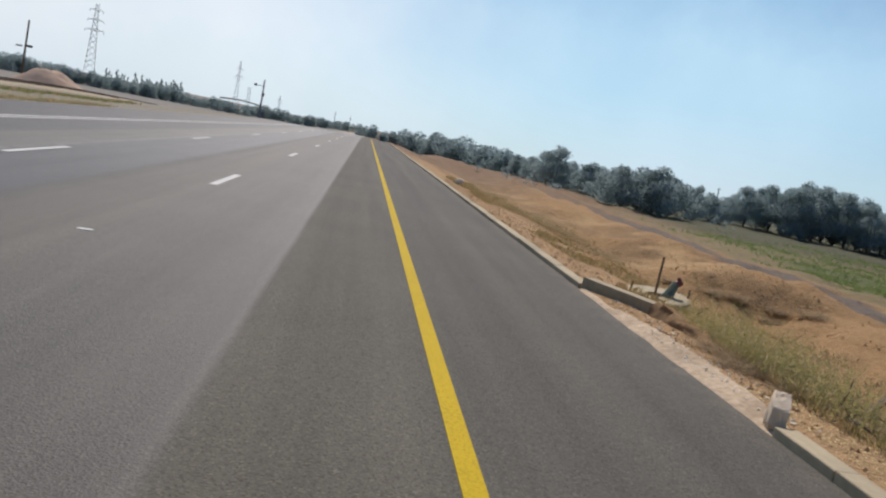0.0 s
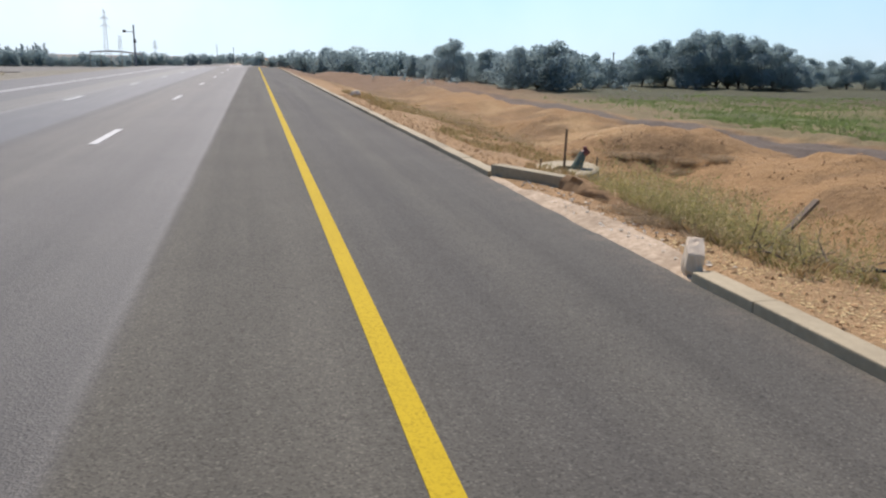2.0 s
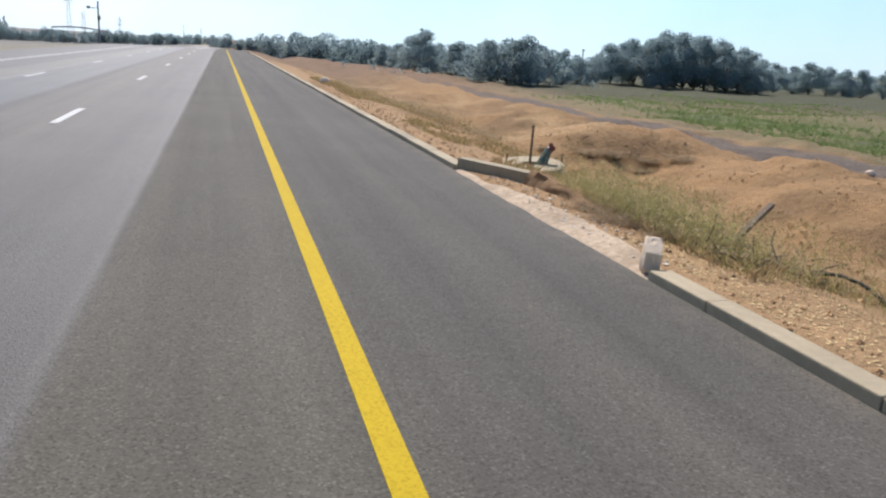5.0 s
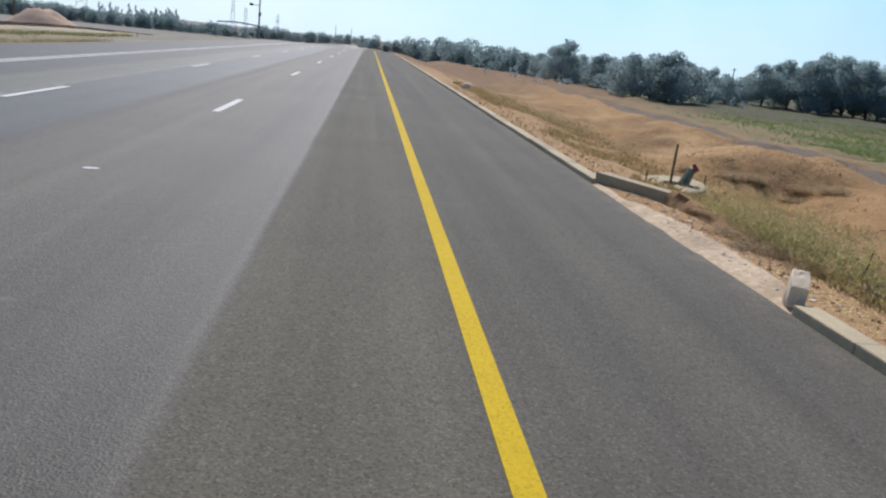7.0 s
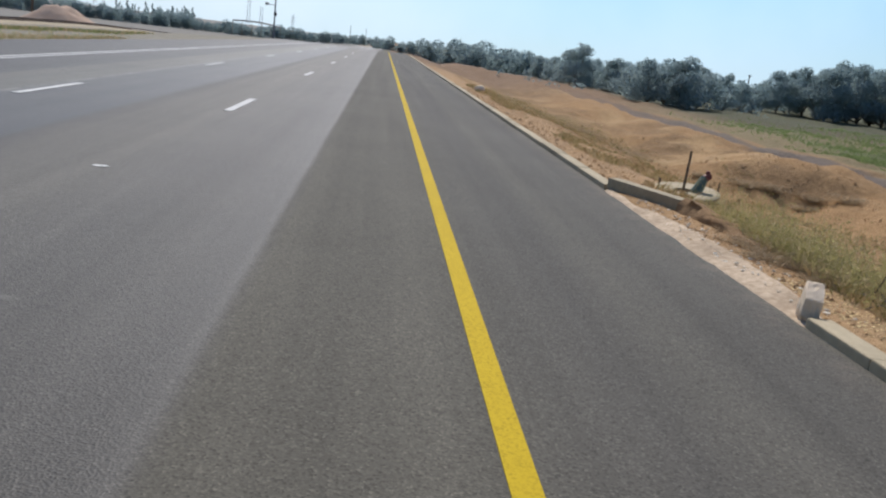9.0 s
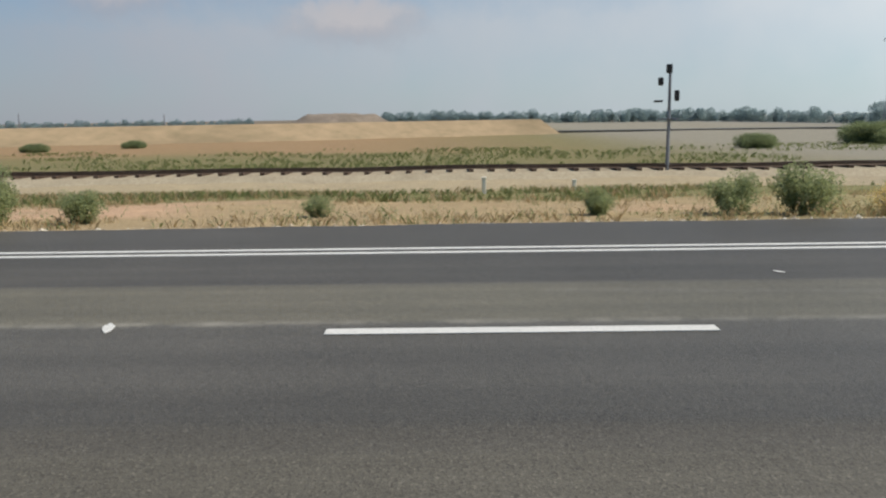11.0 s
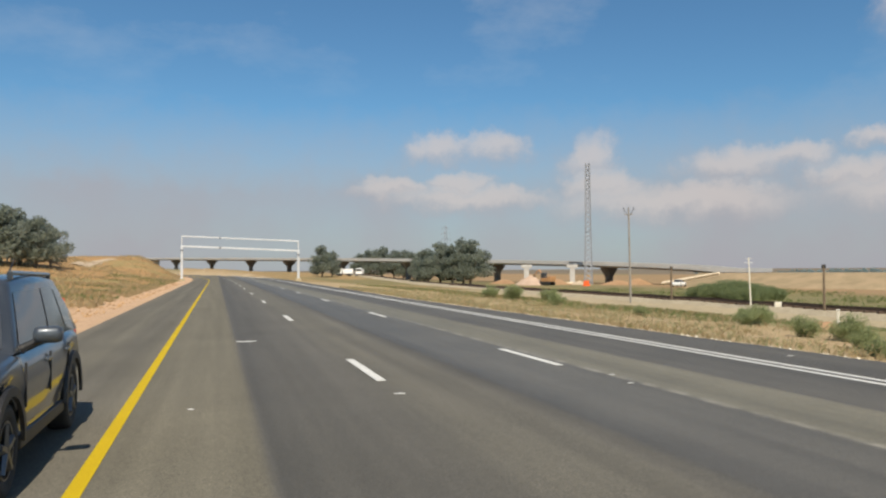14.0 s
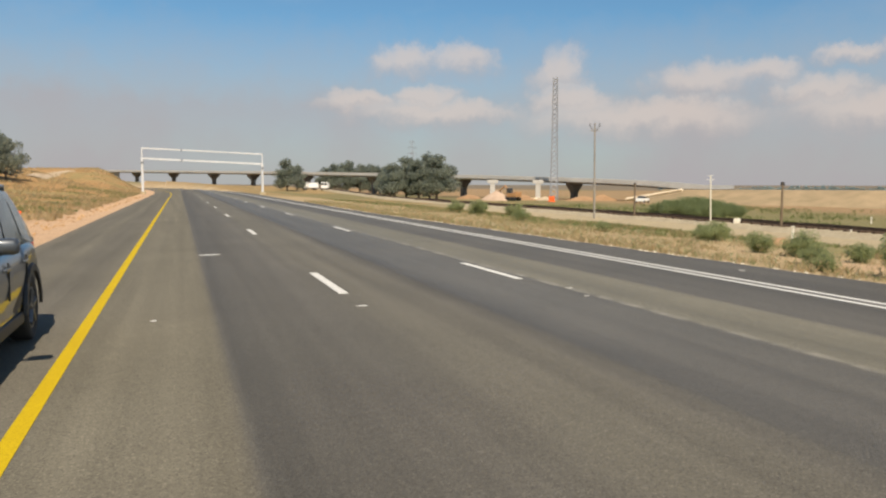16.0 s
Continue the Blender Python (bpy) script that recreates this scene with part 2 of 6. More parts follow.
def asphalt_material():
    """Paver strips laid side by side, with coarse aggregate, dust and pale drag marks."""
    m = bpy.data.materials.new("asphalt")
    m.use_nodes = True
    g = Nodes(m.node_tree)
    at = g.add("ShaderNodeTexCoord").outputs["Object"]
    sep = g.add("ShaderNodeSeparateXYZ")
    g.link(at, sep.inputs[0])
    x, y = sep.outputs[0], sep.outputs[1]
    wob = g.math("MULTIPLY", g.math("SUBTRACT", g.noise(at, 0.55, 5.0), 0.5), 0.05)
    xs = g.math("DIVIDE", g.math("ADD", g.math("ADD", x, wob), 14.0), 18.0)

    def at_x(*stops):
        return [((v + 14.0) / 18.0, c) for v, c in stops]

    base = g.ramp(xs, at_x((-14, 0.074), (-7.6, 0.073), (-7.5, 0.112), (-6.16, 0.118), (-6.06, 0.086), (-4.6, 0.077), (-4.0, 0.063),
                           (-3.6, 0.09), (-2.7, 0.096), (-1.5, 0.073), (-0.53, 0.063), (-0.4, 0.102), (0.9, 0.102), (1.3, 0.09), (1.8, 0.083), (2.25, 0.094), (2.8, 0.087), (4.0, 0.093)))
    gloss = g.ramp(xs, at_x((-14, 0.57), (-7.7, 0.55), (-7.45, 0.53), (-6.1, 0.5), (-5.9, 0.49), (-4.1, 0.48), (-3.9, 0.66),
                            (-1.2, 0.64), (-0.5, 0.6), (-0.41, 0.9), (4.0, 0.88)))
    grain = g.add("ShaderNodeTexVoronoi")
    grain.inputs["Scale"].default_value = 84.0
    g.link(at, grain.inputs["Vector"])
    stone = g.math("SUBTRACT", g.math("MULTIPLY", g.noise(at, 70.0, 3.0, 0.7), 1.5), 0.25)
    cell = g.add("ShaderNodeSeparateColor")
    g.link(grain.outputs["Color"], cell.inputs[0])
    speck = g.ramp(cell.outputs[0], [(0.0, 0.5), (0.3, 0.95), (0.75, 1.0), (0.93, 1.3), (1.0, 1.7)])
    k = g.math("MULTIPLY", g.math("MULTIPLY", base, 1.12), g.math("ADD", g.math("MULTIPLY", speck, 0.8), g.math("MULTIPLY", stone, 0.45)))
    # long streaks along the paving, broad stains
    streak = g.add("ShaderNodeMapping")
    streak.inputs["Scale"].default_value = (2.4, 0.05, 1.0)
    g.link(at, streak.inputs[0])
    k = g.math("MULTIPLY", k, g.ramp(g.noise(streak.outputs[0], 1.0, 4.0), [(0.3, 0.84), (0.7, 1.15)]))
    k = g.math("MULTIPLY", k, g.ramp(g.noise(at, 0.35, 5.0), [(0.3, 0.9), (0.7, 1.1)]))
    tint = g.mix(g.noise(at, 0.25, 3.0), (1.03, 0.96, 0.81), (1.03, 0.945, 0.77))
    tint = g.mix(g.ramp(base, [(0.08, 0.0), (0.115, 1.0)]), tint, (1.05, 0.96, 0.70))
    grey = g.add("ShaderNodeCombineColor")
    for i in range(3):
        g.link(k, grey.inputs[i])
    col = g.mix(1.0, grey.outputs[0], tint, "MULTIPLY")
    # dust along the second lane joint and on the shoulder edges
    dust_at = g.math("SUBTRACT", 1.0, g.math("MULTIPLY", g.math("ABSOLUTE", g.math("ADD", x, 6.1)), 9.0), clamp=True)
    dust = g.math("MULTIPLY", dust_at, g.ramp(g.noise(at, 1.3, 6.0, 0.7), [(0.42, 0.0), (0.62, 0.85)]))
    col = g.mix(dust, col, (0.3, 0.28, 0.23))
    # sparse pale flecks of grit
    fleck = g.ramp(g.noise(at, 11.0, 3.0, 0.6), [(0.69, 0.0), (0.76, 0.4)])
    col = g.mix(g.math("MULTIPLY", fleck, g.ramp(g.noise(at, 0.4, 3.0), [(0.45, 0.0), (0.65, 1.0)])), col, (0.34, 0.32, 0.28))
    # pale drag marks near the lane dash
    fluff = g.ramp(g.noise(at, 9.0, 6.0, 0.7), [(0.35, 0.1), (0.7, 1.0)])
    for ax, ay, bx, by, wide, much in ((-3.5, 4.34, -3.35, 4.32, 0.3, 0.95), (-3.4, 4.3, -2.4, 4.22, 0.06, 0.6), (-2.4, 4.22, -1.6, 4.15, 0.05, 0.3),
                                       (-3.6, 2.85, -3.17, 2.66, 0.08, 0.3), (-3.2, 2.67, -2.58, 2.63, 0.06, 0.6), (-7.2, 1.0, -6.9, 6.0, 0.1, 0.25)):
        ll = math.hypot(bx - ax, by - ay)
        ux, uy = (bx - ax) / ll, (by - ay) / ll
        dx, dy = g.math("SUBTRACT", x, ax), g.math("SUBTRACT", y, ay)
        s = g.math("ADD", g.math("MULTIPLY", dx, ux), g.math("MULTIPLY", dy, uy))
        s = g.math("MAXIMUM", g.math("MINIMUM", s, ll), 0.0)
        ex = g.math("SUBTRACT", dx, g.math("MULTIPLY", s, ux))
        ey = g.math("SUBTRACT", dy, g.math("MULTIPLY", s, uy))
        d2 = g.math("ADD", g.math("MULTIPLY", ex, ex), g.math("MULTIPLY", ey, ey))
        k2 = g.math("SUBTRACT", 1.0, g.math("DIVIDE", d2, wide * wide), clamp=True)
        col = g.mix(g.math("MULTIPLY", g.math("MULTIPLY", k2, fluff), much), col, (0.3, 0.28, 0.25))
    edge = g.math("MULTIPLY", g.math("SUBTRACT", x, 3.1), 2.2, clamp=True)
    col = g.mix(g.math("MULTIPLY", edge, g.ramp(g.noise(at, 3.0, 6.0, 0.7), [(0.45, 0.0), (0.8, 0.45)])), col, (0.36, 0.27, 0.2))
    p = g.add("ShaderNodeBsdfPrincipled")
    g.link(col, p.inputs["Base Color"])
    g.link(gloss, p.inputs["Roughness"])
    p.inputs["Diffuse Roughness"].default_value = 0.28
    p.inputs["Specular IOR Level"].default_value = 0.3
    g.link(g.bump(g.math("ADD", grain.outputs["Distance"], g.noise(at, 40.0, 4.0)), 0.42, 0.006), p.inputs["Normal"])
    g.link(p.outputs[0], g.add("ShaderNodeOutputMaterial").inputs[0])
    return m


def paint_material(name, color, worn):
    """Road paint with worn specks that show the asphalt."""
    m = bpy.data.materials.new(name)
    m.use_nodes = True
    g = Nodes(m.node_tree)
    at = g.add("ShaderNodeTexCoord").outputs["Object"]
    fac = g.ramp(g.noise(at, 60.0, 4.0, 0.75), [(0.5, 0.0), (0.68, worn)])
    c = g.mix(fac, color, tuple(v * 0.4 for v in color))
    c = g.mix(g.ramp(g.noise(at, 1.3, 5.0), [(0.4, 0.0), (0.75, 0.3)]), c, tuple(v * 0.7 for v in color))
    p = g.add("ShaderNodeBsdfPrincipled")
    g.link(c, p.inputs["Base Color"])
    p.inputs["Roughness"].default_value = 0.85
    p.inputs["Specular IOR Level"].default_value = 0.15
    g.link(g.bump(g.noise(at, 60.0, 4.0), 0.3, 0.004), p.inputs["Normal"])
    g.link(p.outputs[0], g.add("ShaderNodeOutputMaterial").inputs[0])
    return m


def soil_material():
    """Open ground: the soil's colour by place, greyed for haze ahead, broken up by grain, clods and dry litter."""
    m = bpy.data.materials.new("soil")
    m.use_nodes = True
    g = Nodes(m.node_tree)
    at = g.add("ShaderNodeTexCoord").outputs["Object"]
    a = g.add("ShaderNodeVertexColor")
    a.layer_name = "soil"
    fine = g.noise(at, 7.0, 8.0, 0.7)
    mid = g.noise(at, 0.9, 6.0, 0.65)
    c = g.mix(g.ramp(fine, [(0.3, 0.75), (0.68, 0.0)]), a.outputs[0], g.mix(1.0, a.outputs[0], (0.45, 0.42, 0.38), "MULTIPLY"))
    c = g.mix(g.ramp(mid, [(0.35, 0.0), (0.75, 0.4)]), c, g.mix(1.0, a.outputs[0], (1.25, 1.18, 1.05), "MULTIPLY"))
    p = g.add("ShaderNodeBsdfPrincipled")
    g.link(c, p.inputs["Base Color"])
    p.inputs["Roughness"].default_value = 0.95
    p.inputs["Specular IOR Level"].default_value = 0.15
    g.link(g.bump(g.math("ADD", g.math("MULTIPLY", g.noise(at, 2.2, 8.0, 0.7), 3.0), g.noise(at, 14.0, 6.0)), 0.7, 0.06), p.inputs["Normal"])
    g.link(p.outputs[0], g.add("ShaderNodeOutputMaterial").inputs[0])
    return m


ASPHALT = asphalt_material()
SOIL = soil_material()
YELLOW = paint_material("yellow_paint", (0.52, 0.365, 0.016), 0.75)
WHITE = paint_material("white_paint", (0.62, 0.62, 0.59), 0.7)
CONCRETE = material("concrete", ((0.30, 0.25, 0.155), (0.42, 0.35, 0.23)), 14, 0.9, 0.35, second=0.35, obj=0.25)
PALE_STONE = material("pale_concrete", ((0.72, 0.56, 0.38), (0.86, 0.73, 0.55)), 9, 0.9, 0.5, second=0.4)
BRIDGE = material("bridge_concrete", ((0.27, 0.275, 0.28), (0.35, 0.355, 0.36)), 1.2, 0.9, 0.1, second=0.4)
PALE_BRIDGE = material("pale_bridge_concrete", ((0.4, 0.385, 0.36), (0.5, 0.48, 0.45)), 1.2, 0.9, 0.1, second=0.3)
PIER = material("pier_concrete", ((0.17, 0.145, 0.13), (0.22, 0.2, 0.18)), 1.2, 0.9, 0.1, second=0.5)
SAND = material("sand", ((0.36, 0.27, 0.18), (0.62, 0.5, 0.365)), 16, 0.95, 0.9, second=0.5, spec=0.1)
GALV = material("galvanised_steel", ((0.48, 0.49, 0.50), (0.62, 0.63, 0.64)), 6, 0.5, 0.05, metal=0.5)
LATTICE = material("lattice_steel", ((0.17, 0.18, 0.2), (0.24, 0.25, 0.27)), 3, 0.6, 0.05, metal=0.3)
RUST = material("rusty_rail", ((0.075, 0.05, 0.035), (0.13, 0.085, 0.06)), 8, 0.7, 0.2, metal=0.4)
BALLAST = material("ballast", ((0.32, 0.27, 0.19), (0.46, 0.40, 0.29)), 5, 0.95, 0.8, second=0.3, spec=0.1, dist=0.05)
WOOD = material("weathered_wood", ((0.10, 0.07, 0.045), (0.2, 0.145, 0.095)), 7, 0.85, 0.4, second=0.4)
BARK = material("bark", ((0.10, 0.075, 0.055), (0.2, 0.16, 0.12)), 6, 0.9, 0.6, second=0.4)
RUBBER = material("tyre_rubber", ((0.018, 0.018, 0.018), (0.03, 0.03, 0.03)), 30, 0.85, 0.3)
BLACK = material("black_plastic", ((0.012, 0.012, 0.013), (0.024, 0.024, 0.025)), 40, 0.5, 0.1)
ALLOY = material("alloy_wheel", ((0.12, 0.125, 0.13), (0.17, 0.175, 0.18)), 20, 0.4, 0.03, metal=0.9)
CAR_PAINT = material("grey_blue_car_paint", ((0.058, 0.068, 0.08), (0.074, 0.085, 0.098)), 14, 0.42, 0.02, metal=0.55, coat=0.85)
GLASS = material("tinted_car_glass", ((0.035, 0.04, 0.046), (0.05, 0.055, 0.06)), 2, 0.16, 0.0, coat=0.3)
LAMP_GLASS = material("headlight_lens", ((0.75, 0.77, 0.8), (0.85, 0.87, 0.9)), 30, 0.15, 0.1, coat=1.0)
WHITE_BODY = material("white_enamel", ((0.72, 0.72, 0.70), (0.82, 0.82, 0.8)), 3, 0.45, 0.02)
ORANGE = material("orange_plastic", ((0.75, 0.10, 0.02), (0.85, 0.16, 0.04)), 6, 0.55, 0.05)
DIGGER = material("machine_orange", ((0.34, 0.17, 0.07), (0.44, 0.24, 0.11)), 4, 0.55, 0.1, second=0.3)
RED_PLASTIC = material("red_plastic", ((0.4, 0.03, 0.02), (0.5, 0.05, 0.03)), 20, 0.4, 0.0)
CREAM = material("cream_plaster", ((0.6, 0.56, 0.46), (0.72, 0.68, 0.58)), 5, 0.85, 0.1)
STRAW = leaf_material("dry_grass", (0.40, 0.305, 0.17), (0.62, 0.50, 0.31))
GREEN_GRASS = leaf_material("green_grass", (0.19, 0.22, 0.085), (0.33, 0.36, 0.16))
SCRUB = leaf_material("scrub_leaves", (0.22, 0.26, 0.12), (0.40, 0.44, 0.23))
# leaf colours of the far trees, paled and blued to stand for haze
HAZY_EUCALYPT = leaf_material("hazy_eucalyptus_leaves", (0.26, 0.345, 0.345), (0.32, 0.41, 0.41), 0.7, 0.2, 0.5)
HAZY_WOOD = leaf_material("hazy_wood_leaves", (0.245, 0.325, 0.325), (0.30, 0.385, 0.385), 0.7, 0.2, 0.5)
OLIVE_CROWN = leaf_material("olive_grey_leaves", (0.24, 0.27, 0.22), (0.33, 0.365, 0.30), 0.7, 0.3, 0.72)
THICKET = leaf_material("thicket_leaves", (0.16, 0.20, 0.09), (0.30, 0.35, 0.18))
BRUSH = leaf_material("dry_brush", (0.33, 0.245, 0.15), (0.47, 0.37, 0.23))
YELLOW_STRAW = leaf_material("yellow_straw", (0.58, 0.45, 0.19), (0.78, 0.63, 0.31))
WEED = leaf_material("thin_weeds", (0.22, 0.205, 0.075), (0.41, 0.37, 0.16))
FIELD_GREEN = leaf_material("field_green", (0.17, 0.23, 0.085), (0.29, 0.36, 0.15))


# ---- building helpers ----
def finish(name, bm, mat, smooth=False):
    me = bpy.data.meshes.new(name)
    bm.to_mesh(me)
    bm.free()
    me.materials.append(mat)
    if smooth:
        for p in me.polygons:
            p.use_smooth = True
    return me


def thing(name, label, category, at=(0, 0, 0), turn=0.0, group="", kind=""):
    ob = new(name)
    ob.empty_display_size = 0.2
    ob.matrix_basis = pose(*at, 0, 0, turn)
    return tagged(ob, label, category, group, kind)


def part(name, bm, mat, parent, label="", smooth=False):
    ob = new(name, finish(name, bm, mat, smooth))
    ob.parent = parent
    return tagged(ob, label)


def single(name, bm, mat, label, category, group="", kind="", smooth=False, at=None):
    ob = new(name, finish(name, bm, mat, smooth))
    if at is not None:
        ob.matrix_basis = at
    return tagged(ob, label, category, group, kind)


def box(bm, c, s, m=None, bevel=0.0):
    """A box of size s round c, in the pose m, with worn edges."""
    geo = bmesh.ops.create_cube(bm, size=1.0, matrix=(m or Matrix()) @ Matrix.Translation(c) @ Matrix.Diagonal((*s, 1)))
    if bevel:
        edges = list({e for v in geo["verts"] for e in v.link_edges})
        bmesh.ops.bevel(bm, geom=edges, offset=bevel, segments=2, affect="EDGES", profile=0.6)
    return bm


def tube(bm, a, b, r0, r1=None, n=8):
    """A tapered bar from a to b."""
    a, b = Vector(a), Vector(b)
    d = b - a
    m = Matrix.Translation((a + b) / 2) @ d.to_track_quat("Z", "Y").to_matrix().to_4x4()
    bmesh.ops.create_cone(bm, cap_ends=True, segments=n, radius1=r0, radius2=r0 if r1 is None else r1, depth=d.length, matrix=m)
    return bm


def fresh():
    return bmesh.new()


def pydata(name, verts, faces, mat):
    me = bpy.data.meshes.new(name)
    me.from_pydata(verts, [], faces)
    me.materials.append(mat)
    me.update()
    return me


def leaf_cloud(rng, clumps, per, size, squash=1.0):
    """Verts and quads of small leaves strewn through round clumps (x, y, z, radius), denser towards their skins."""
    vs = []
    for cx, cy, cz, r in clumps:
        n = max(6, int(per * r * r))
        d = rng.normal(size=(n, 3))
        d /= np.linalg.norm(d, axis=1)[:, None]
        rad = r * (0.45 + 0.62 * rng.random(n) ** 0.6)
        c = np.array((cx, cy, cz)) + d * rad[:, None] * np.array((1, 1, squash))
        a = rng.normal(size=(n, 3))
        a /= np.linalg.norm(a, axis=1)[:, None]
        b = np.cross(a, rng.normal(size=(n, 3)))
        b /= np.linalg.norm(b, axis=1)[:, None]
        s = size * (0.6 + 0.8 * rng.random(n))[:, None]
        a, b = a * s, b * s * 0.55
        vs.append(np.stack([c - a, c + b, c + a, c - b], 1).reshape(-1, 3))
    v = np.concatenate(vs)
    return v, np.arange(len(v)).reshape(-1, 4)


# ---- lie of the land ----
EDGE_Y = [-900, -130, -45, -12, 6, 16, 32, 900]
EDGE_X = [-11.6, -11.6, -10.6, -11.5, -11.9, -12.7, -13.1, -13.1]
LEFT_X = [-3000, -120, -64, -52, -44, -36, -26, -19, -14.5, -11.6]
LEFT_Z = [-2.6, -2.5, -2.2, -1.9, -1.9, -1.8, -1.0, -0.45, -0.16, -0.04]
RIGHT_X = [3.5, 3.66, 4.6, 5.6, 7.2, 9.3, 11.2, 13.0, 14.2, 15.6, 17.4, 21.5, 26, 60, 140, 3000]
RIGHT_Z = [-0.04, 0.05, 0.0, -0.2, -0.75, -1.35, -1.3, -0.85, -0.62, -0.95, -1.12, -1.15, -1.3, -1.7, -2.2, -2.5]


def ease(v, a, b):
    t = np.clip((v - a) / (b - a), 0, 1)
    return t * t * (3 - 2 * t)


def lattice_noise(x, y, seed):
    """Smooth value noise of arrays."""
    xi, yi = np.floor(x).astype(np.int64), np.floor(y).astype(np.int64)
    fx, fy = x - xi, y - yi
    fx, fy = fx * fx * (3 - 2 * fx), fy * fy * (3 - 2 * fy)

    def h(i, j):
        k = (i * 374761393 + j * 668265263 + seed * 974711) & 0x7FFFFFFF
        k = ((k ^ (k >> 13)) * 1274126177) & 0x7FFFFFFF
        return ((k ^ (k >> 16)) & 0xFFFF) / 65535.0
    return (h(xi, yi) * (1 - fx) + h(xi + 1, yi) * fx) * (1 - fy) + (h(xi, yi + 1) * (1 - fx) + h(xi + 1, yi + 1) * fx) * fy


def fbm(x, y, scale, seed, octaves=4):
    s, a, tot = 0.0, 1.0, 0.0
    for o in range(octaves):
        s = s + a * lattice_noise(x / scale * 2 ** o + 17.3 * o, y / scale * 2 ** o - 9.1 * o, seed + o)
        tot += a
        a *= 0.5
    return s / tot - 0.5


def bend(y):
    """How far the road has swung to the side at y."""
    return np.where(y < -118, (np.minimum(y, -118) + 118) ** 2 / 2000.0, 0.0)


def crest(y):
    """How far the road has dropped beyond its crest."""
    return np.minimum(np.maximum(y - 95, 0) ** 2 / 5200.0, 3.2)


def land(x, y):
    x, y = np.asarray(x, float), np.asarray(y, float)
    xr = x - bend(y)
    left_edge = np.interp(y, EDGE_Y, EDGE_X)
    zl = np.interp(xr - (left_edge + 11.6), LEFT_X, LEFT_Z)
    zl = zl + ease(-xr, 12.2, 20) * (0.28 * fbm(x, y, 6.0, 3) + 0.8 * ease(-xr, 70, 150) * fbm(x, y, 60.0, 5))
    zl = zl + 2.6 * ease(-y, 140, 330) * ease(x, -75, -35)
    front = np.interp(xr, RIGHT_X, RIGHT_Z)
    rough = ease(xr, 4.0, 6.5)
    front = front + rough * (0.75 * fbm(x, y, 3.2, 11, 5) + 0.3 * ease(xr, 5.5, 7) * fbm(x, y, 1.1, 15, 3) + 0.6 * fbm(x, y, 10.0, 21) * ease(xr, 6, 9))
    # heap of spoil on the bank, and a hollow before it
    front = front + 0.62 * np.exp(-((xr - 11.4) / 2.4) ** 2 - ((y - 22.4) / 1.9) ** 2) - 0.2 * np.exp(-((xr - 11.2) / 1.8) ** 2 - ((y - 18.6) / 1.6) ** 2)
    front = front + 0.35 * np.exp(-((xr - 9.0) / 1.6) ** 2 - ((y - 30.0) / 3.0) ** 2) - 0.25 * np.exp(-((xr - 8.6) / 1.4) ** 2 - ((y - 14.0) / 2.2) ** 2)
    front = front + 0.4 * np.exp(-((xr - 11.6) / 2.0) ** 2 - ((y - 11.8) / 2.4) ** 2)
    hill = 0.02 + 4.5 * ease(xr, 6, 34) * ease(-y, 40, 160) + 0.35 * ease(xr, 4.4, 12) * ease(-y, 8, 30) + 0.12 * ease(xr, 4.2, 8) * fbm(x, y, 4.0, 31)
    hill = np.maximum(hill, 5.3 * ease(xr, 4.2, 15.0) * ease(-y, 116, 215))
    hill = hill - 5.0 * ease(-y, 250, 420)
    w = ease(y, -14, 1)
    zr = front * w + hill * (1 - w)
    z = np.where(xr > 3.5, zr, np.where(xr > left_edge + 0.05, -0.09, zl))
    return z - crest(y)


def gz(x, y):
    return float(land(np.array([x]), np.array([y]))[0])


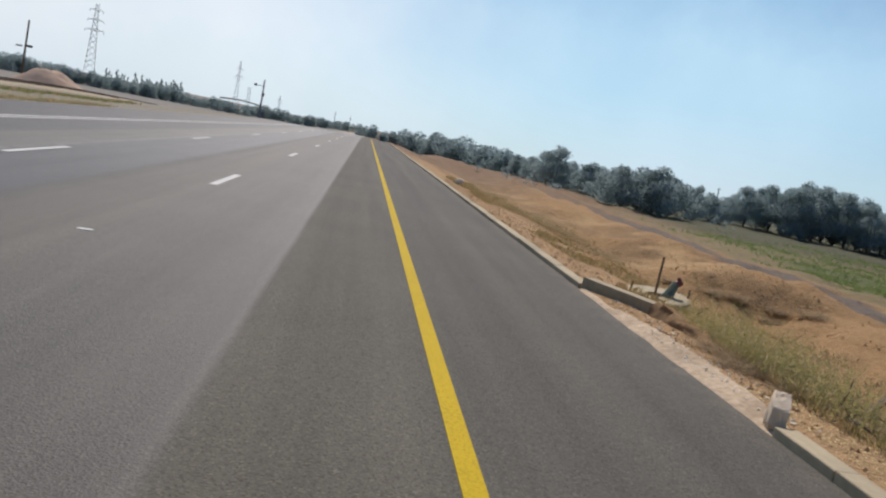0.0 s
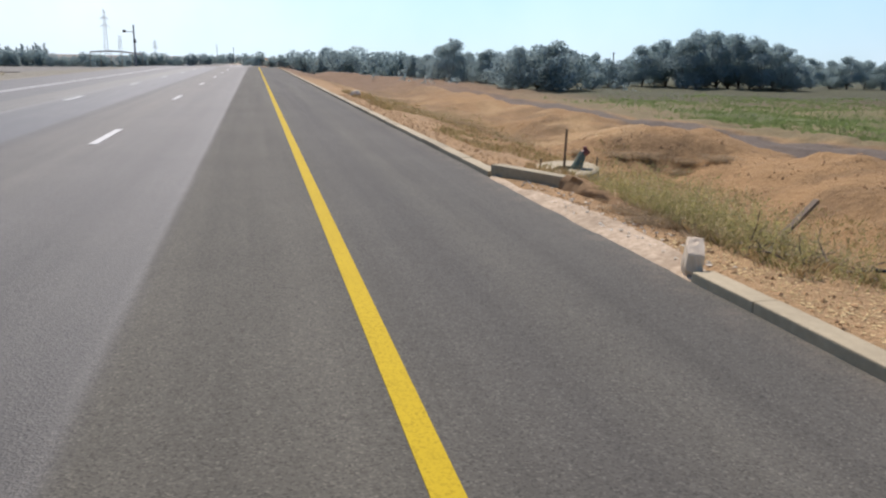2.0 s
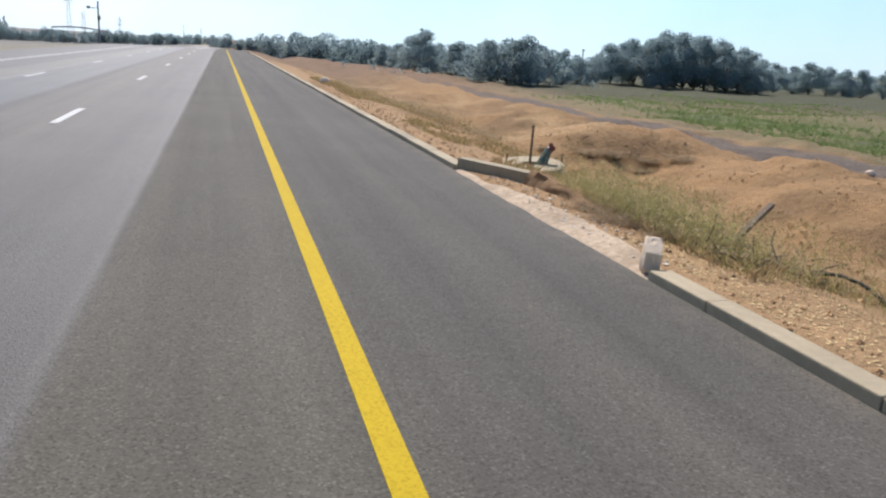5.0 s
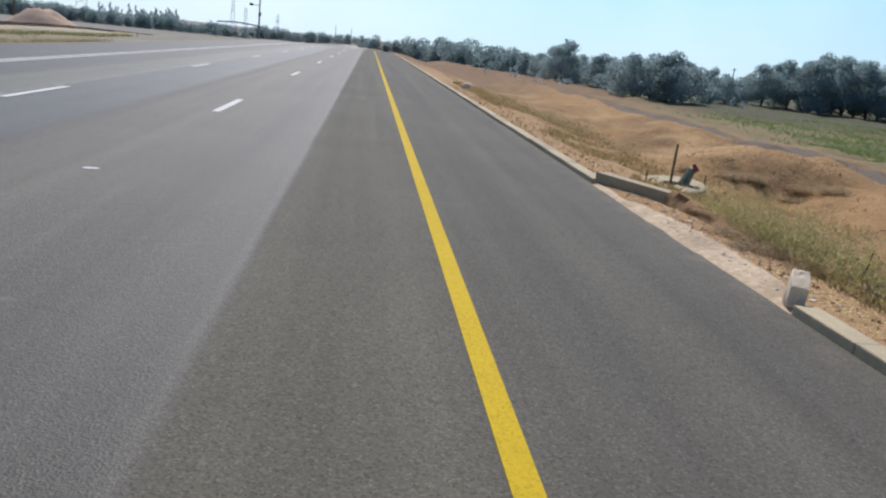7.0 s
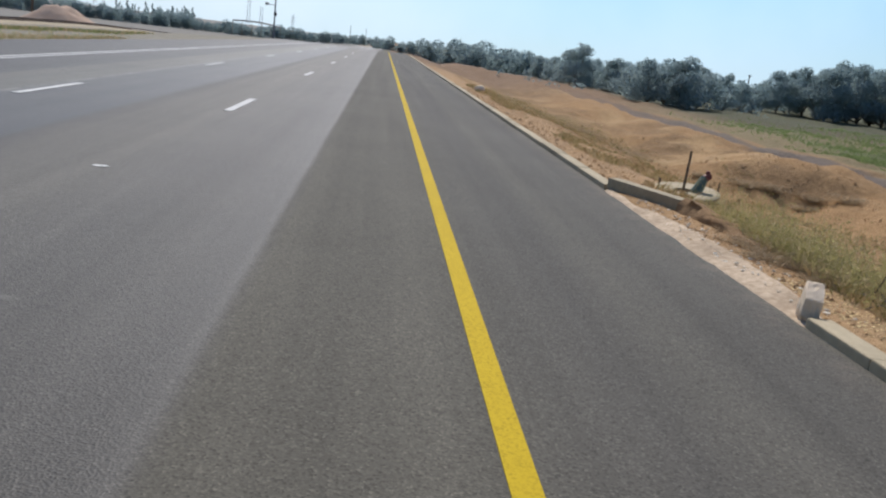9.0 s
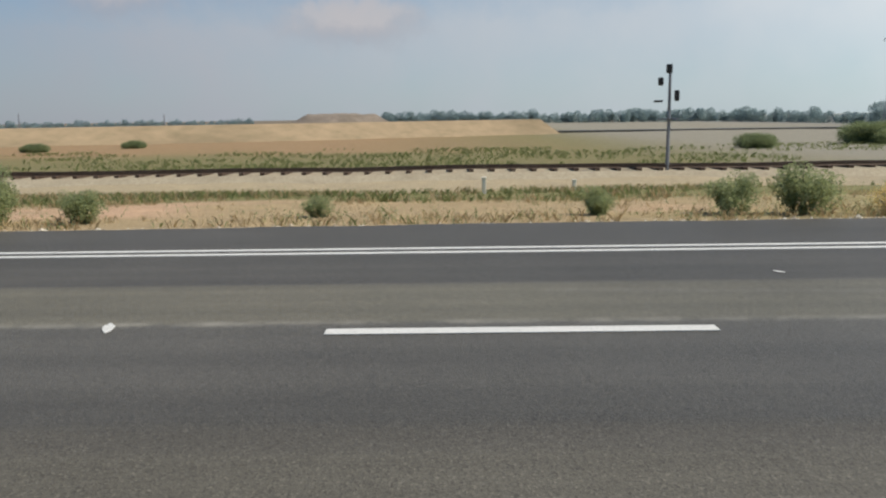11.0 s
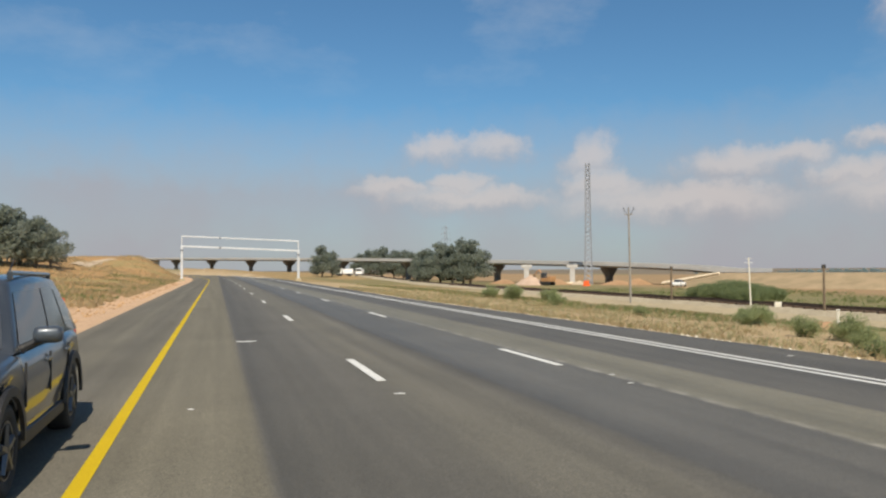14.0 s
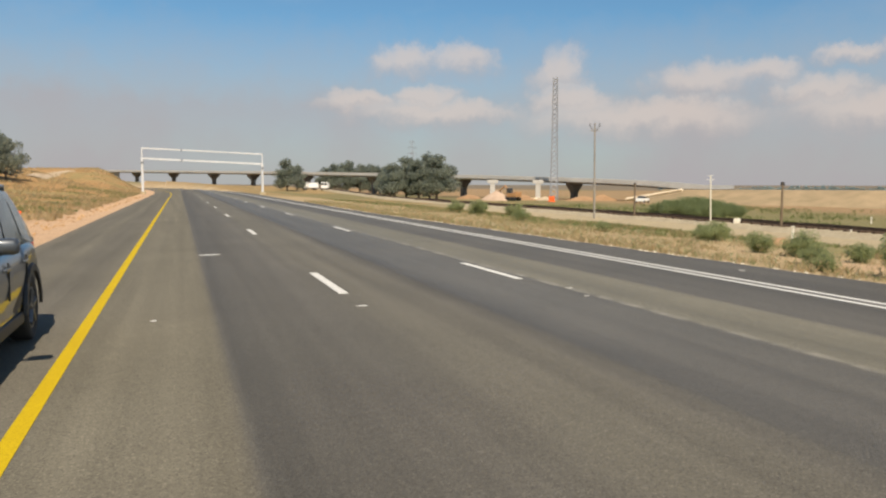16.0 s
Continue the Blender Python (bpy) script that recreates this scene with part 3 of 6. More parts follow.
def soil_colour(x, y):
    xr = x - bend(y)
    n1, n2, n3 = fbm(x, y, 9.0, 41), fbm(x, y, 2.2, 51), fbm(x, y, 28.0, 61)

    def c(*v):
        return np.array(v)[None, :]

    def lay(base, mask, colour):
        m = np.clip(mask, 0, 1)[:, None]
        return base * (1 - m) + c(*colour) * m
    left = np.tile(c(0.44, 0.34, 0.205), (len(x), 1))
    path = ease(-xr, 13.6, 14.6) * (1 - ease(-xr, 18.0, 20.5)) * ease(n1 + 0.5 * n2, -0.14, 0.06) * ease(y, -26, -6)
    left = lay(left, ease(y, 1, 8) * ease(n1 + n2 + 0.2, -0.1, 0.2), (0.33, 0.29, 0.15))
    left = lay(left, path * (1 - ease(y, 1, 9)), (0.58, 0.40, 0.27))
    left = lay(left, ease(-xr, 19, 22) * (1 - ease(-xr, 33, 36)) * ease(n1 + 0.3, -0.05, 0.15) * ease(y, -70, -8) * 0.9, (0.2, 0.2, 0.085))
    left = lay(left, ease(-xr, 33.5, 36) * (1 - ease(-xr, 50, 53)), (0.44, 0.37, 0.25))
    left = lay(left, ease(-xr, 52, 58), (0.22, 0.20, 0.10))
    left = lay(left, ease(-xr, 78, 96) * ease(n3 + 0.4, 0.0, 0.3) * (1 - ease(y, -20, 25)), (0.34, 0.235, 0.135))
    left = lay(left, ease(-xr, 300, 380), (0.20, 0.17, 0.13))
    # greyer with distance ahead: haze put into the soil colour
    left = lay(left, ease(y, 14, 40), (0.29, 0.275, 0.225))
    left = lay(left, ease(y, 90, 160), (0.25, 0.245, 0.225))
    left = lay(left, ease(-y, 105, 140) * ease(xr, -75, -50), (0.36, 0.255, 0.13))
    left = lay(left, ease(-y, 105, 140) * ease(xr, -75, -50) * ease(n1 + n3, -0.02, 0.2) * 0.8, (0.2, 0.19, 0.095))
    rim = np.interp(y, EDGE_Y, EDGE_X) - xr
    left = lay(left, (1 - ease(rim, 0.15, 0.75)) * (0.65 + 0.6 * n2), (0.58, 0.47, 0.33))
    right = np.tile(c(0.365, 0.23, 0.112), (len(x), 1))
    right = lay(right, ease(n2 + 0.6 * n1, 0.0, 0.22) * 0.7, (0.47, 0.325, 0.17))
    right = lay(right, ease(n1 - 0.5 * n2, 0.02, 0.2) * (1 - ease(xr, 9, 12)) * 0.8, (0.22, 0.165, 0.07))
    right = lay(right, ease(fbm(x, y, 1.6, 131) + 0.4 * n1, 0.02, 0.2) * 0.6, (0.2, 0.13, 0.068))
    right = lay(right, ease(xr, 3.5, 3.8) * (1 - ease(xr, 4.7, 5.6)), (0.41, 0.27, 0.145))
    right = lay(right, ease(xr, 15.2, 16.4) * (1 - ease(xr, 19.4, 20.6)), (0.17, 0.14, 0.115))
    right = lay(right, ease(xr, 20.0, 21.2), (0.24, 0.195, 0.11))
    right = lay(right, ease(xr, 23, 26) * ease(np.degrees(np.arctan2(xr, y)) + 14 * n1, 25, 33) * ease(n3 + n1 + 0.3, -0.1, 0.2) * 0.85, (0.12, 0.155, 0.065))
    right = lay(right, ease(xr, 44, 70), (0.10, 0.105, 0.065))
    right = lay(right, ease(y, 45, 80), (0.24, 0.16, 0.10))
    right = lay(right, ease(xr, 22, 30) * ease(y, 40, 70), (0.10, 0.105, 0.065))
    back = np.tile(c(0.43, 0.265, 0.125), (len(x), 1))
    back = lay(back, ease(n1 + 0.4 * n2, 0.02, 0.2) * 0.7, (0.3, 0.26, 0.12))
    back = lay(back, (1 - ease(xr, 5.2, 7.5 + 2 * n2)), (0.60, 0.41, 0.27))
    w = ease(y, -14, 1)[:, None]
    right = right * w + back * (1 - w)
    return np.where((xr > -4)[:, None], right, left)


def spaced(*runs):
    """Grid lines: runs of (from, to, step)."""
    out = []
    for a, b, s in runs:
        out.extend(np.arange(a, b - 1e-6, s))
    return out


def far_steps(start, end, n):
    k = (abs(end) / abs(start)) ** (1.0 / n)
    return [start * k ** i for i in range(1, n + 1)]


def build_ground():
    xs = np.array(sorted(far_steps(-60, -2600, 24)) + spaced((-60, -20, 1.0), (-20, -10, 0.4), (-10, 3.4, 2.2), (3.4, 22, 0.22), (22, 60, 1.2)) + [60.0] + far_steps(60, 2600, 24))
    ys = np.array(sorted(far_steps(-226, -2600, 18)) + spaced((-226, -130, 4.0), (-130, -24, 1.4), (-24, 1, 0.6), (1, 34, 0.24), (34, 130, 1.2)) + [130.0] + far_steps(130, 2600, 20))
    gx, gy = np.meshgrid(xs, ys)
    px, py = gx.ravel(), gy.ravel()
    pz = land(px, py)
    nx, ny = len(xs), len(ys)
    i = np.arange(nx * (ny - 1)).reshape(ny - 1, nx)[:, :-1].ravel()
    faces = np.stack([i, i + 1, i + nx + 1, i + nx], 1)
    me = pydata("ground", np.stack([px, py, pz], 1).tolist(), faces.tolist(), SOIL)
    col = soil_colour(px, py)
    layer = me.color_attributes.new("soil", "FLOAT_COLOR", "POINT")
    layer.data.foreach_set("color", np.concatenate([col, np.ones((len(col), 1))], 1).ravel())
    for p in me.polygons:
        p.use_smooth = True
    tagged(new("ground", me), "open ground of dry grass, red soil and fields", "ground", kind="structure")


build_ground()


# ---- road ----
def ribbon(name, xa, xb, y0, y1, step, z, mat, thick=0.006):
    """A strip along the road between the sideways places xa and xb (numbers or functions of y)."""
    ys = np.arange(y0, y1 + step * 0.5, step)
    a = np.array([xa(v) if callable(xa) else xa for v in ys]) + bend(ys)
    b = np.array([xb(v) if callable(xb) else xb for v in ys]) + bend(ys)
    zz = z - crest(ys)
    top = [v for i in range(len(ys)) for v in ((a[i], ys[i], zz[i]), (b[i], ys[i], zz[i]))]
    low = [(p[0], p[1], p[2] - thick) for p in top]
    n = len(top)
    faces = []
    for i in range(0, n - 2, 2):
        faces += [(i, i + 1, i + 3, i + 2), (i, i + 2, n + i + 2, n + i), (i + 1, n + i + 1, n + i + 3, i + 3)]
    faces += [(0, n, n + 1, 1), (n - 2, n - 1, 2 * n - 1, 2 * n - 2)]
    return pydata(name, top + low, faces, mat)


def ragged_left(y):
    return float(np.interp(y, EDGE_Y, EDGE_X)) + 0.22 * float(fbm(np.array([1.0]), np.array([y]), 1.3, 71)[0]) + 0.1 * float(fbm(np.array([3.0]), np.array([y]), 0.4, 73)[0])


def ragged_right(y):
    if y > -13:
        return 3.5
    k = min(1.0, (-13 - y) / 4.0)
    return 3.5 + 0.5 * k + 0.18 * k * float(fbm(np.array([7.0]), np.array([y]), 1.5, 77)[0])


LANE_D, LANE_E, LINE_Y, LINE_W = -2.45, -5.82, 1.03, -9.45
road = tagged(new("road", ribbon("road", ragged_left, ragged_right, -420, 420, 0.35, 0.0, ASPHALT, 0.12)),
              "grey asphalt carriageway laid in paver strips", "road", kind="structure")
tagged(new("edge_line", ribbon("edge_line", LINE_Y - 0.075, LINE_Y + 0.06, -400, 400, 1.0, 0.005, YELLOW)),
       "solid yellow edge line painted on the asphalt", "road marking", kind="structure")
for off in (-0.145, 0.145):
    tagged(new("median_line", ribbon("median_line", LINE_W + off - 0.06, LINE_W + off + 0.06, -400, 400, 1.0, 0.005, WHITE)),
           "solid white line, one of a close pair along the median", "road marking", group="median lines", kind="structure")


def dash_mesh():
    bm = fresh()
    box(bm, (0, 0, 0.002), (0.15, 2.95, 0.006))
    return finish("lane_dash", bm, WHITE)


DASH = dash_mesh()
for lane, first in ((LANE_D, 1.5), (LANE_E, 0.6)):
    for k in range(-12, 18):
        y = first + k * 14.75
        ob = new("lane_dash", DASH)
        ob.matrix_basis = pose(lane + float(bend(np.array([y]))[0]), y, 0.004 - float(crest(np.array([y]))[0]))
        tagged(ob, "white lane dash painted on the asphalt", "road marking", group="lane dashes")


def build_paint_blot(x, y, w, l, turn, mat, label):
    """A splash of paint or dust left on the road: a thin, ragged patch."""
    rng = random.Random(int(x * 100 + y * 10))
    bm = fresh()
    vs = []
    for i in range(14):
        a = math.tau * i / 14
        r = 0.75 + 0.4 * rng.random()
        vs.append(bm.verts.new((w / 2 * math.cos(a) * r, l / 2 * math.sin(a) * r, 0)))
    f = bm.faces.new(vs)
    ext = bmesh.ops.extrude_face_region(bm, geom=[f])
    bmesh.ops.translate(bm, verts=[v for v in ext["geom"] if isinstance(v, bmesh.types.BMVert)], vec=(0, 0, 0.003))
    bmesh.ops.recalc_face_normals(bm, faces=bm.faces[:])
    single("paint_blot", bm, mat, label, "paint mark", group="paint blots", at=pose(x, y, 0.004, 0, 0, turn))


for x, y, w, l, turn in ((-2.5, 8.2, 0.17, 0.11, 8), (-0.7, -19.2, 0.55, 0.24, 4), (-2.45, -10.5, 0.16, 0.08, 0), (0.27, -10.1, 0.08, 0.08, 0),
                         (-5.92, -10.4, 0.12, 0.06, 0), (-6.1, -11.3, 0.12, 0.06, 0), (-6.0, -2.6, 0.3, 0.09, 20), (-10.6, -12.6, 0.16, 0.07, 0), (-7.9, 3.4, 0.14, 0.06, 30)):
    build_paint_blot(x, y, w, l, turn, WHITE, "small splash of white marking paint on the asphalt")


def build_manhole():
    bm = fresh()
    bmesh.ops.create_cone(bm, cap_ends=True, segments=20, radius1=0.065, radius2=0.058, depth=0.012, matrix=pose(-3.49, 4.34, 0.005))
    single("survey_cap", bm, BLACK, "small dark round cap set in the asphalt amid pale dust", "cap")


build_manhole()


# ---- kerb ----
STONE_L = 0.755
LONG_L = 1.51


def build_kerb():
    stones = {}
    for long in (STONE_L, LONG_L):
        bm = fresh()
        box(bm, (0, 0, 0), (0.19, long - 0.008, 0.3), bevel=0.012)
        bmesh.ops.translate(bm, verts=bm.verts, vec=(0.095, 0, -0.074))
        stones[long] = finish("kerb_stone", bm, CONCRETE)
    kerb = thing("kerb", "row of beige precast concrete kerb stones", "kerb", kind="structure")
    rng = random.Random(3)

    def lay(x, y, z, turn, tilt=0.0, long=LONG_L):
        ob = new("kerb_stone", stones[long])
        ob.parent = kerb
        ob.matrix_basis = pose(x, y, z, tilt, 0, turn)
    lay(3.5, 4.96 - STONE_L / 2, 0.0, 0.3, 0.0, STONE_L)
    y = 4.96 - STONE_L - LONG_L / 2
    while y > -13:
        lay(3.5 + rng.gauss(0, 0.004), y, rng.gauss(0, 0.003), rng.gauss(0, 0.2))
        y -= LONG_L
    y = 10.35 + LONG_L / 2
    while y < 105:
        lay(3.5 + rng.gauss(0, 0.006), y, rng.gauss(0, 0.003) - float(crest(np.array([y]))[0]), rng.gauss(0, 0.3))
        y += LONG_L
    # one long stone pushed out of line at the break
    d = Vector((math.sin(radians(23.5)), -math.cos(radians(23.5))))
    lay(3.53 + d.x * LONG_L / 2, 10.3 + d.y * LONG_L / 2, 0.097, 23.5)


build_kerb()


def build_broken_stone():
    """A snapped kerb stone stood on its broken point: a wedge, wide and flat on top, ragged below."""
    bm = fresh()
    box(bm, (0, 0, 0), (0.13, 0.18, 0.27), bevel=0.012)
    bmesh.ops.subdivide_edges(bm, edges=[e for e in bm.edges if e.calc_length() > 0.1], cuts=3, use_grid_fill=True)
    rng = random.Random(2)
    for v in bm.verts:
        low = max(0.0, 0.5 - (v.co.z + 0.135) / 0.27) * 2
        v.co.y *= 1 - 0.6 * low ** 1.3
        v.co.x *= 1 - 0.25 * low
        v.co.z += 0.05 * v.co.y / 0.12 * (1 - low)
        k = 0.003 + 0.012 * low
        v.co += Vector((rng.gauss(0, k), rng.gauss(0, k), rng.gauss(0, k * 0.6)))
    single("broken_kerb_stone", bm, PALE_STONE, "pale broken kerb stone standing on end in the kerb gap", "kerb stone", at=pose(3.6, 5.12, 0.105, 9, 4, -22))


build_broken_stone()


def build_sand_strip():
    """Pinkish sand spilt along the asphalt where the kerb is missing."""
    ys = np.linspace(4.95, 10.2, 110)
    vs, fs = [], []
    for i, y in enumerate(ys):
        t = (y - 4.95) / 5.25
        out = 3.62 + 0.44 * math.sin(math.pi * min(1, t * 1.25)) ** 0.7 * (1 - 0.5 * t) + 0.1 * float(fbm(np.array([2.0]), np.array([y]), 0.5, 81)[0])
        for j, k in enumerate((0.0, 0.3, 0.65, 1.0)):
            x = 3.46 + (out - 3.46) * k + (0.02 + 0.05 * float(fbm(np.array([1.0]), np.array([y]), 0.5, 83)[0]) if k == 0 else 0)
            vs.append((x, y, (max(gz(x, y) + 0.012, 0.001 + 0.05 * k) if k < 1 else gz(x, y) - 0.02) + (0.03 if k else 0.004) * float(fbm(np.array([x]), np.array([y]), 0.12, 85)[0])))
        if i:
            for j in range(3):
                a = (i - 1) * 4 + j
                fs.append((a, a + 1, a + 5, a + 4))
    me = pydata("sand_spill", vs, fs, SAND)
    for p in me.polygons:
        p.use_smooth = True
    tagged(new("sand_spill", me), "pinkish sand spilt along the asphalt edge at the kerb gap", "sand", kind="stuff")


build_sand_strip()


def build_earth_lip():
    """The raw edge of dug earth left where the kerb is gone: a crumbling step that runs out towards the near end."""
    way = [Vector(v) for v in ((4.08, 9.0), (4.2, 8.5), (4.26, 8.0), (4.26, 7.5), (4.22, 7.1))]
    vs, fs = [], []
    n, m = 90, 6
    for i in range(n + 1):
        t = i / n * (len(way) - 1)
        k = min(int(t), len(way) - 2)
        p = way[k].lerp(way[k + 1], t - k)
        h = 0.15 * (1 - i / n) ** 0.6 * (1 + 1.2 * float(fbm(np.array([p.y]), np.array([3.0]), 0.5, 89)[0]))
        for j in range(m + 1):
            u = j / m
            x = p.x - 0.05 + 0.4 * u ** 1.6 + 0.16 * float(fbm(np.array([p.y]), np.array([u * 2]), 0.35, 87)[0])
            up = h * min(1.0, u * 3.2) * (1 - 0.75 * max(0, u - 0.45)) + 0.05 * float(fbm(np.array([x]), np.array([p.y]), 0.13, 88)[0]) * min(1, u * 4)
            vs.append((x, p.y, max(gz(x, p.y), 0.0) * (1 - u) + gz(x, p.y) * u + (up if j < m else -0.04)))
        if i:
            for j in range(m):
                a = (i - 1) * (m + 1) + j
                fs.append((a, a + 1, a + m + 2, a + m + 1))
    me = pydata("earth_lip", vs, fs, material("raw_earth", ((0.19, 0.115, 0.06), (0.33, 0.215, 0.115)), 9, 0.95, 0.9, second=0.5, spec=0.1))
    for p in me.polygons:
        p.use_smooth = True
    tagged(new("earth_lip", me), "crumbling brown earth step behind the spilt sand", "earth", kind="stuff")


build_earth_lip()


# ---- plants ----
def by_bearing(deg, dist):
    """A place on the plan: degrees to the right of the road's forward way, and metres from the road's middle."""
    return math.sin(radians(deg)) * dist, math.cos(radians(deg)) * dist


def build_tree(name, label, category, seed, height, spread, trunk_frac, leaf, leaf_size, clumps, per, crown_mat, squash=0.85, forks=5):
    """A tapered trunk that forks into limbs, each carrying loose clumps of leaves."""
    rng = np.random.default_rng(seed)
    r = random.Random(seed)
    tree = thing(name, label, category)
    bm = fresh()
    lean = Vector((r.gauss(0, 0.03), r.gauss(0, 0.03), 1)).normalized()
    fork = lean * height * trunk_frac
    rad = height * 0.026
    tube(bm, (0, 0, -0.4), fork * 0.5, rad * 1.35, rad, 9)
    tube(bm, fork * 0.48, fork, rad, rad * 0.85, 9)
    balls = []
    for i in range(clumps):
        a = math.tau * (i / clumps) * 2.4 + r.random() * 0.8
        t = (i + 0.5) / clumps
        up = trunk_frac * 0.9 + (1 - trunk_frac) * (0.12 + 0.78 * t)
        reach = spread * (0.95 * math.sin(math.pi * min(1.0, 0.25 + 0.72 * t)) ** 0.8) * (0.35 + 0.65 * r.random())
        c = Vector((math.cos(a) * reach, math.sin(a) * reach, height * up))
        size = spread * (0.25 + 0.2 * r.random()) * (1.1 - 0.35 * t)
        if c.z + size * squash > height:
            c.z = height - size * squash * (0.85 + 0.2 * r.random())
        balls.append((c.x, c.y, c.z, size))
        if i % max(1, clumps // forks) == 0:
            mid = fork.lerp(c, 0.5) + Vector((0, 0, -0.04 * height))
            tube(bm, fork * 0.96, mid, rad * 0.6, rad * 0.4, 6)
            tube(bm, mid, c, rad * 0.42, rad * 0.12, 6)
    part("trunk", bm, BARK, tree)
    v, f = leaf_cloud(rng, balls, per, leaf_size, squash)
    crown = new("crown", pydata("crown", v.tolist(), f.tolist(), crown_mat))
    crown.parent = tree
    return tree


def set_down(ob, x, y, turn, scale, sink=0.0):
    ob.matrix_basis = pose(x, y, gz(x, y) - sink, 0, 0, turn) @ Matrix.Scale(1, 4)
    ob.scale = (scale, scale, scale)


def grove(models, places, rng):
    """Copies of the models: (bearing, distance, height). The models themselves take the first places."""
    used = set()
    for b, d, h in places:
        k = rng.randrange(len(models))
        ob, tall = models[k]
        x, y = by_bearing(b, d)
        s = h / tall
        if k in used:
            m = pose(x, y, gz(x, y) - 0.1, 0, 0, rng.uniform(0, 360))
            keep = ob.scale.copy()
            ob.scale = (s * rng.uniform(0.9, 1.2), s * rng.uniform(0.9, 1.2), s)
            copy_thing(ob, m).scale = ob.scale
            ob.scale = keep
        else:
            used.add(k)
            set_down(ob, x, y, rng.uniform(0, 360), s, 0.1)


EUC = "tall eucalyptus tree with a loose grey-green crown"
grove_trees = [(build_tree("eucalyptus_tree", EUC, "tree", 100 + i, 8.0, 2.9 + 0.35 * i, 0.06, 1, 0.12, 52, 170, HAZY_EUCALYPT), 8.0) for i in range(4)]
rng = random.Random(31)
PLACES = [(26.6, 118, 4.8), (27.5, 112, 5.8), (28.3, 119, 6.6), (29.1, 114, 7.2), (29.9, 120, 7.4), (30.5, 112, 7.6), (31.1, 116, 8.8), (31.8, 121, 8.2),
          (32.4, 113, 8.2), (33.1, 119, 8.1), (33.8, 114, 7.9), (34.5, 120, 7.8), (35.2, 113, 7.2), (35.9, 118, 6.6), (36.6, 114, 5.9), (37.2, 119, 5.2),
          (38.2, 135, 5.2), (39.3, 142, 5.0), (40.3, 138, 5.4), (41.3, 144, 5.0), (42.3, 140, 4.9), (43.4, 146, 5.0), (44.6, 142, 5.2), (46.0, 140, 5.6),
          (28.0, 128, 6.0), (30.2, 130, 7.6), (32.9, 131, 8.0), (35.0, 130, 6.9), (48, 130, 6.0), (50, 135, 6.5), (52, 128, 6.0),
          (14.15, 96, 5.7), (13.6, 104, 4.6), (15.2, 108, 4.3), (24.2, 92, 4.6), (23.7, 97, 4.2)]
grove(grove_trees, [(b, d, h * 0.95) for b, d, h in PLACES], rng)

BUSHY = "broad dark bushy tree growing low to the ground"
bush_trees = [(build_tree("bushy_tree", BUSHY, "tree", 140 + i, 4.2, 2.3, 0.06, 1, 0.11, 38, 230, HAZY_WOOD, 0.9), 4.2) for i in range(2)]
grove(bush_trees, [(18.1, 84, 4.1), (19.2, 78, 4.3), (20.3, 82, 4.6), (21.4, 79, 4.8), (22.5, 84, 4.3), (16.6, 98, 4.0), (17.4, 104, 4.2), (12.6, 112, 3.6), (11.4, 120, 3.4),
                   (25.2, 104, 3.4), (26.0, 110, 3.0)], rng)

BACK = "round-headed tree standing by the viaduct"
back_trees = [(build_tree("viaduct_tree", BACK, "tree", 160 + i, 9.0, 3.6, 0.12, 1, 0.24, 38, 80, OLIVE_CROWN, 0.9), 9.0) for i in range(2)]
grove(back_trees, [(-172.6, 235, 9.6), (-171.9, 240, 8.0), (-164.9, 186, 8.4), (-164.0, 190, 10.2), (-163.1, 186, 9.6), (-162.3, 192, 11.6), (-161.8, 187, 10.8), (-165.5, 192, 7.6),
                   (-169.2, 320, 11.5), (-168.3, 326, 13.5), (-167.4, 322, 12.0), (-166.7, 328, 12.2), (-166.0, 322, 11.5), (-170.0, 325, 9.5),
                   (168.7, 112, 6.8), (167.7, 115, 7.4), (166.6, 110, 7.6), (165.4, 113, 7.8), (169.5, 118, 6.0), (164.0, 112, 7.5), (162.2, 110, 7.0)], rng)

cypress = build_tree("cypress_tree", "slim dark cypress tree on the horizon", "tree", 180, 8.0, 0.8, 0.06, 1, 0.26, 16, 260, HAZY_WOOD, 1.7, 3)
spots = [(-17.8 + 0.17 * i + rng.uniform(-0.07, 0.07), 480 + rng.uniform(-12, 12), rng.uniform(8.5, 13.0)) for i in range(30) if i not in (3, 9, 10, 17, 18)]
grove([(cypress, 8.0)], spots, rng)


def build_woods(name, label, runs, seed, leaf=0.32):
    """A far belt of trees whose single trees nobody could count: (bearing from, to, distance, lowest, highest)."""
    r = random.Random(seed)
    g = np.random.default_rng(seed)
    balls = []
    for b0, b1, d, lo, hi in runs:
        n = int(abs(b1 - b0) * d * 0.01745 / 1.7)
        for i in range(n):
            b = b0 + (b1 - b0) * (i + r.random()) / n
            x, y = by_bearing(b, d + r.uniform(-9, 9))
            h = r.uniform(lo, hi) * (0.75 + 0.5 * float(lattice_noise(np.array([b * 1.7]), np.array([d * 0.1]), seed)[0]))
            z = gz(x, y)
            for k in range(3):
                s = h * r.uniform(0.3, 0.46)
                balls.append((x + r.uniform(-1.5, 1.5), y + r.uniform(-1.5, 1.5), z + max(s * 0.5, h * (0.25 + 0.3 * k) - s * 0.2), s))
    v, f = leaf_cloud(g, balls, 55 if leaf > 0.2 else 70, leaf, 0.9)
    tagged(new(name, pydata(name, v.tolist(), f.tolist(), HAZY_WOOD)), label, "woods", kind="stuff")


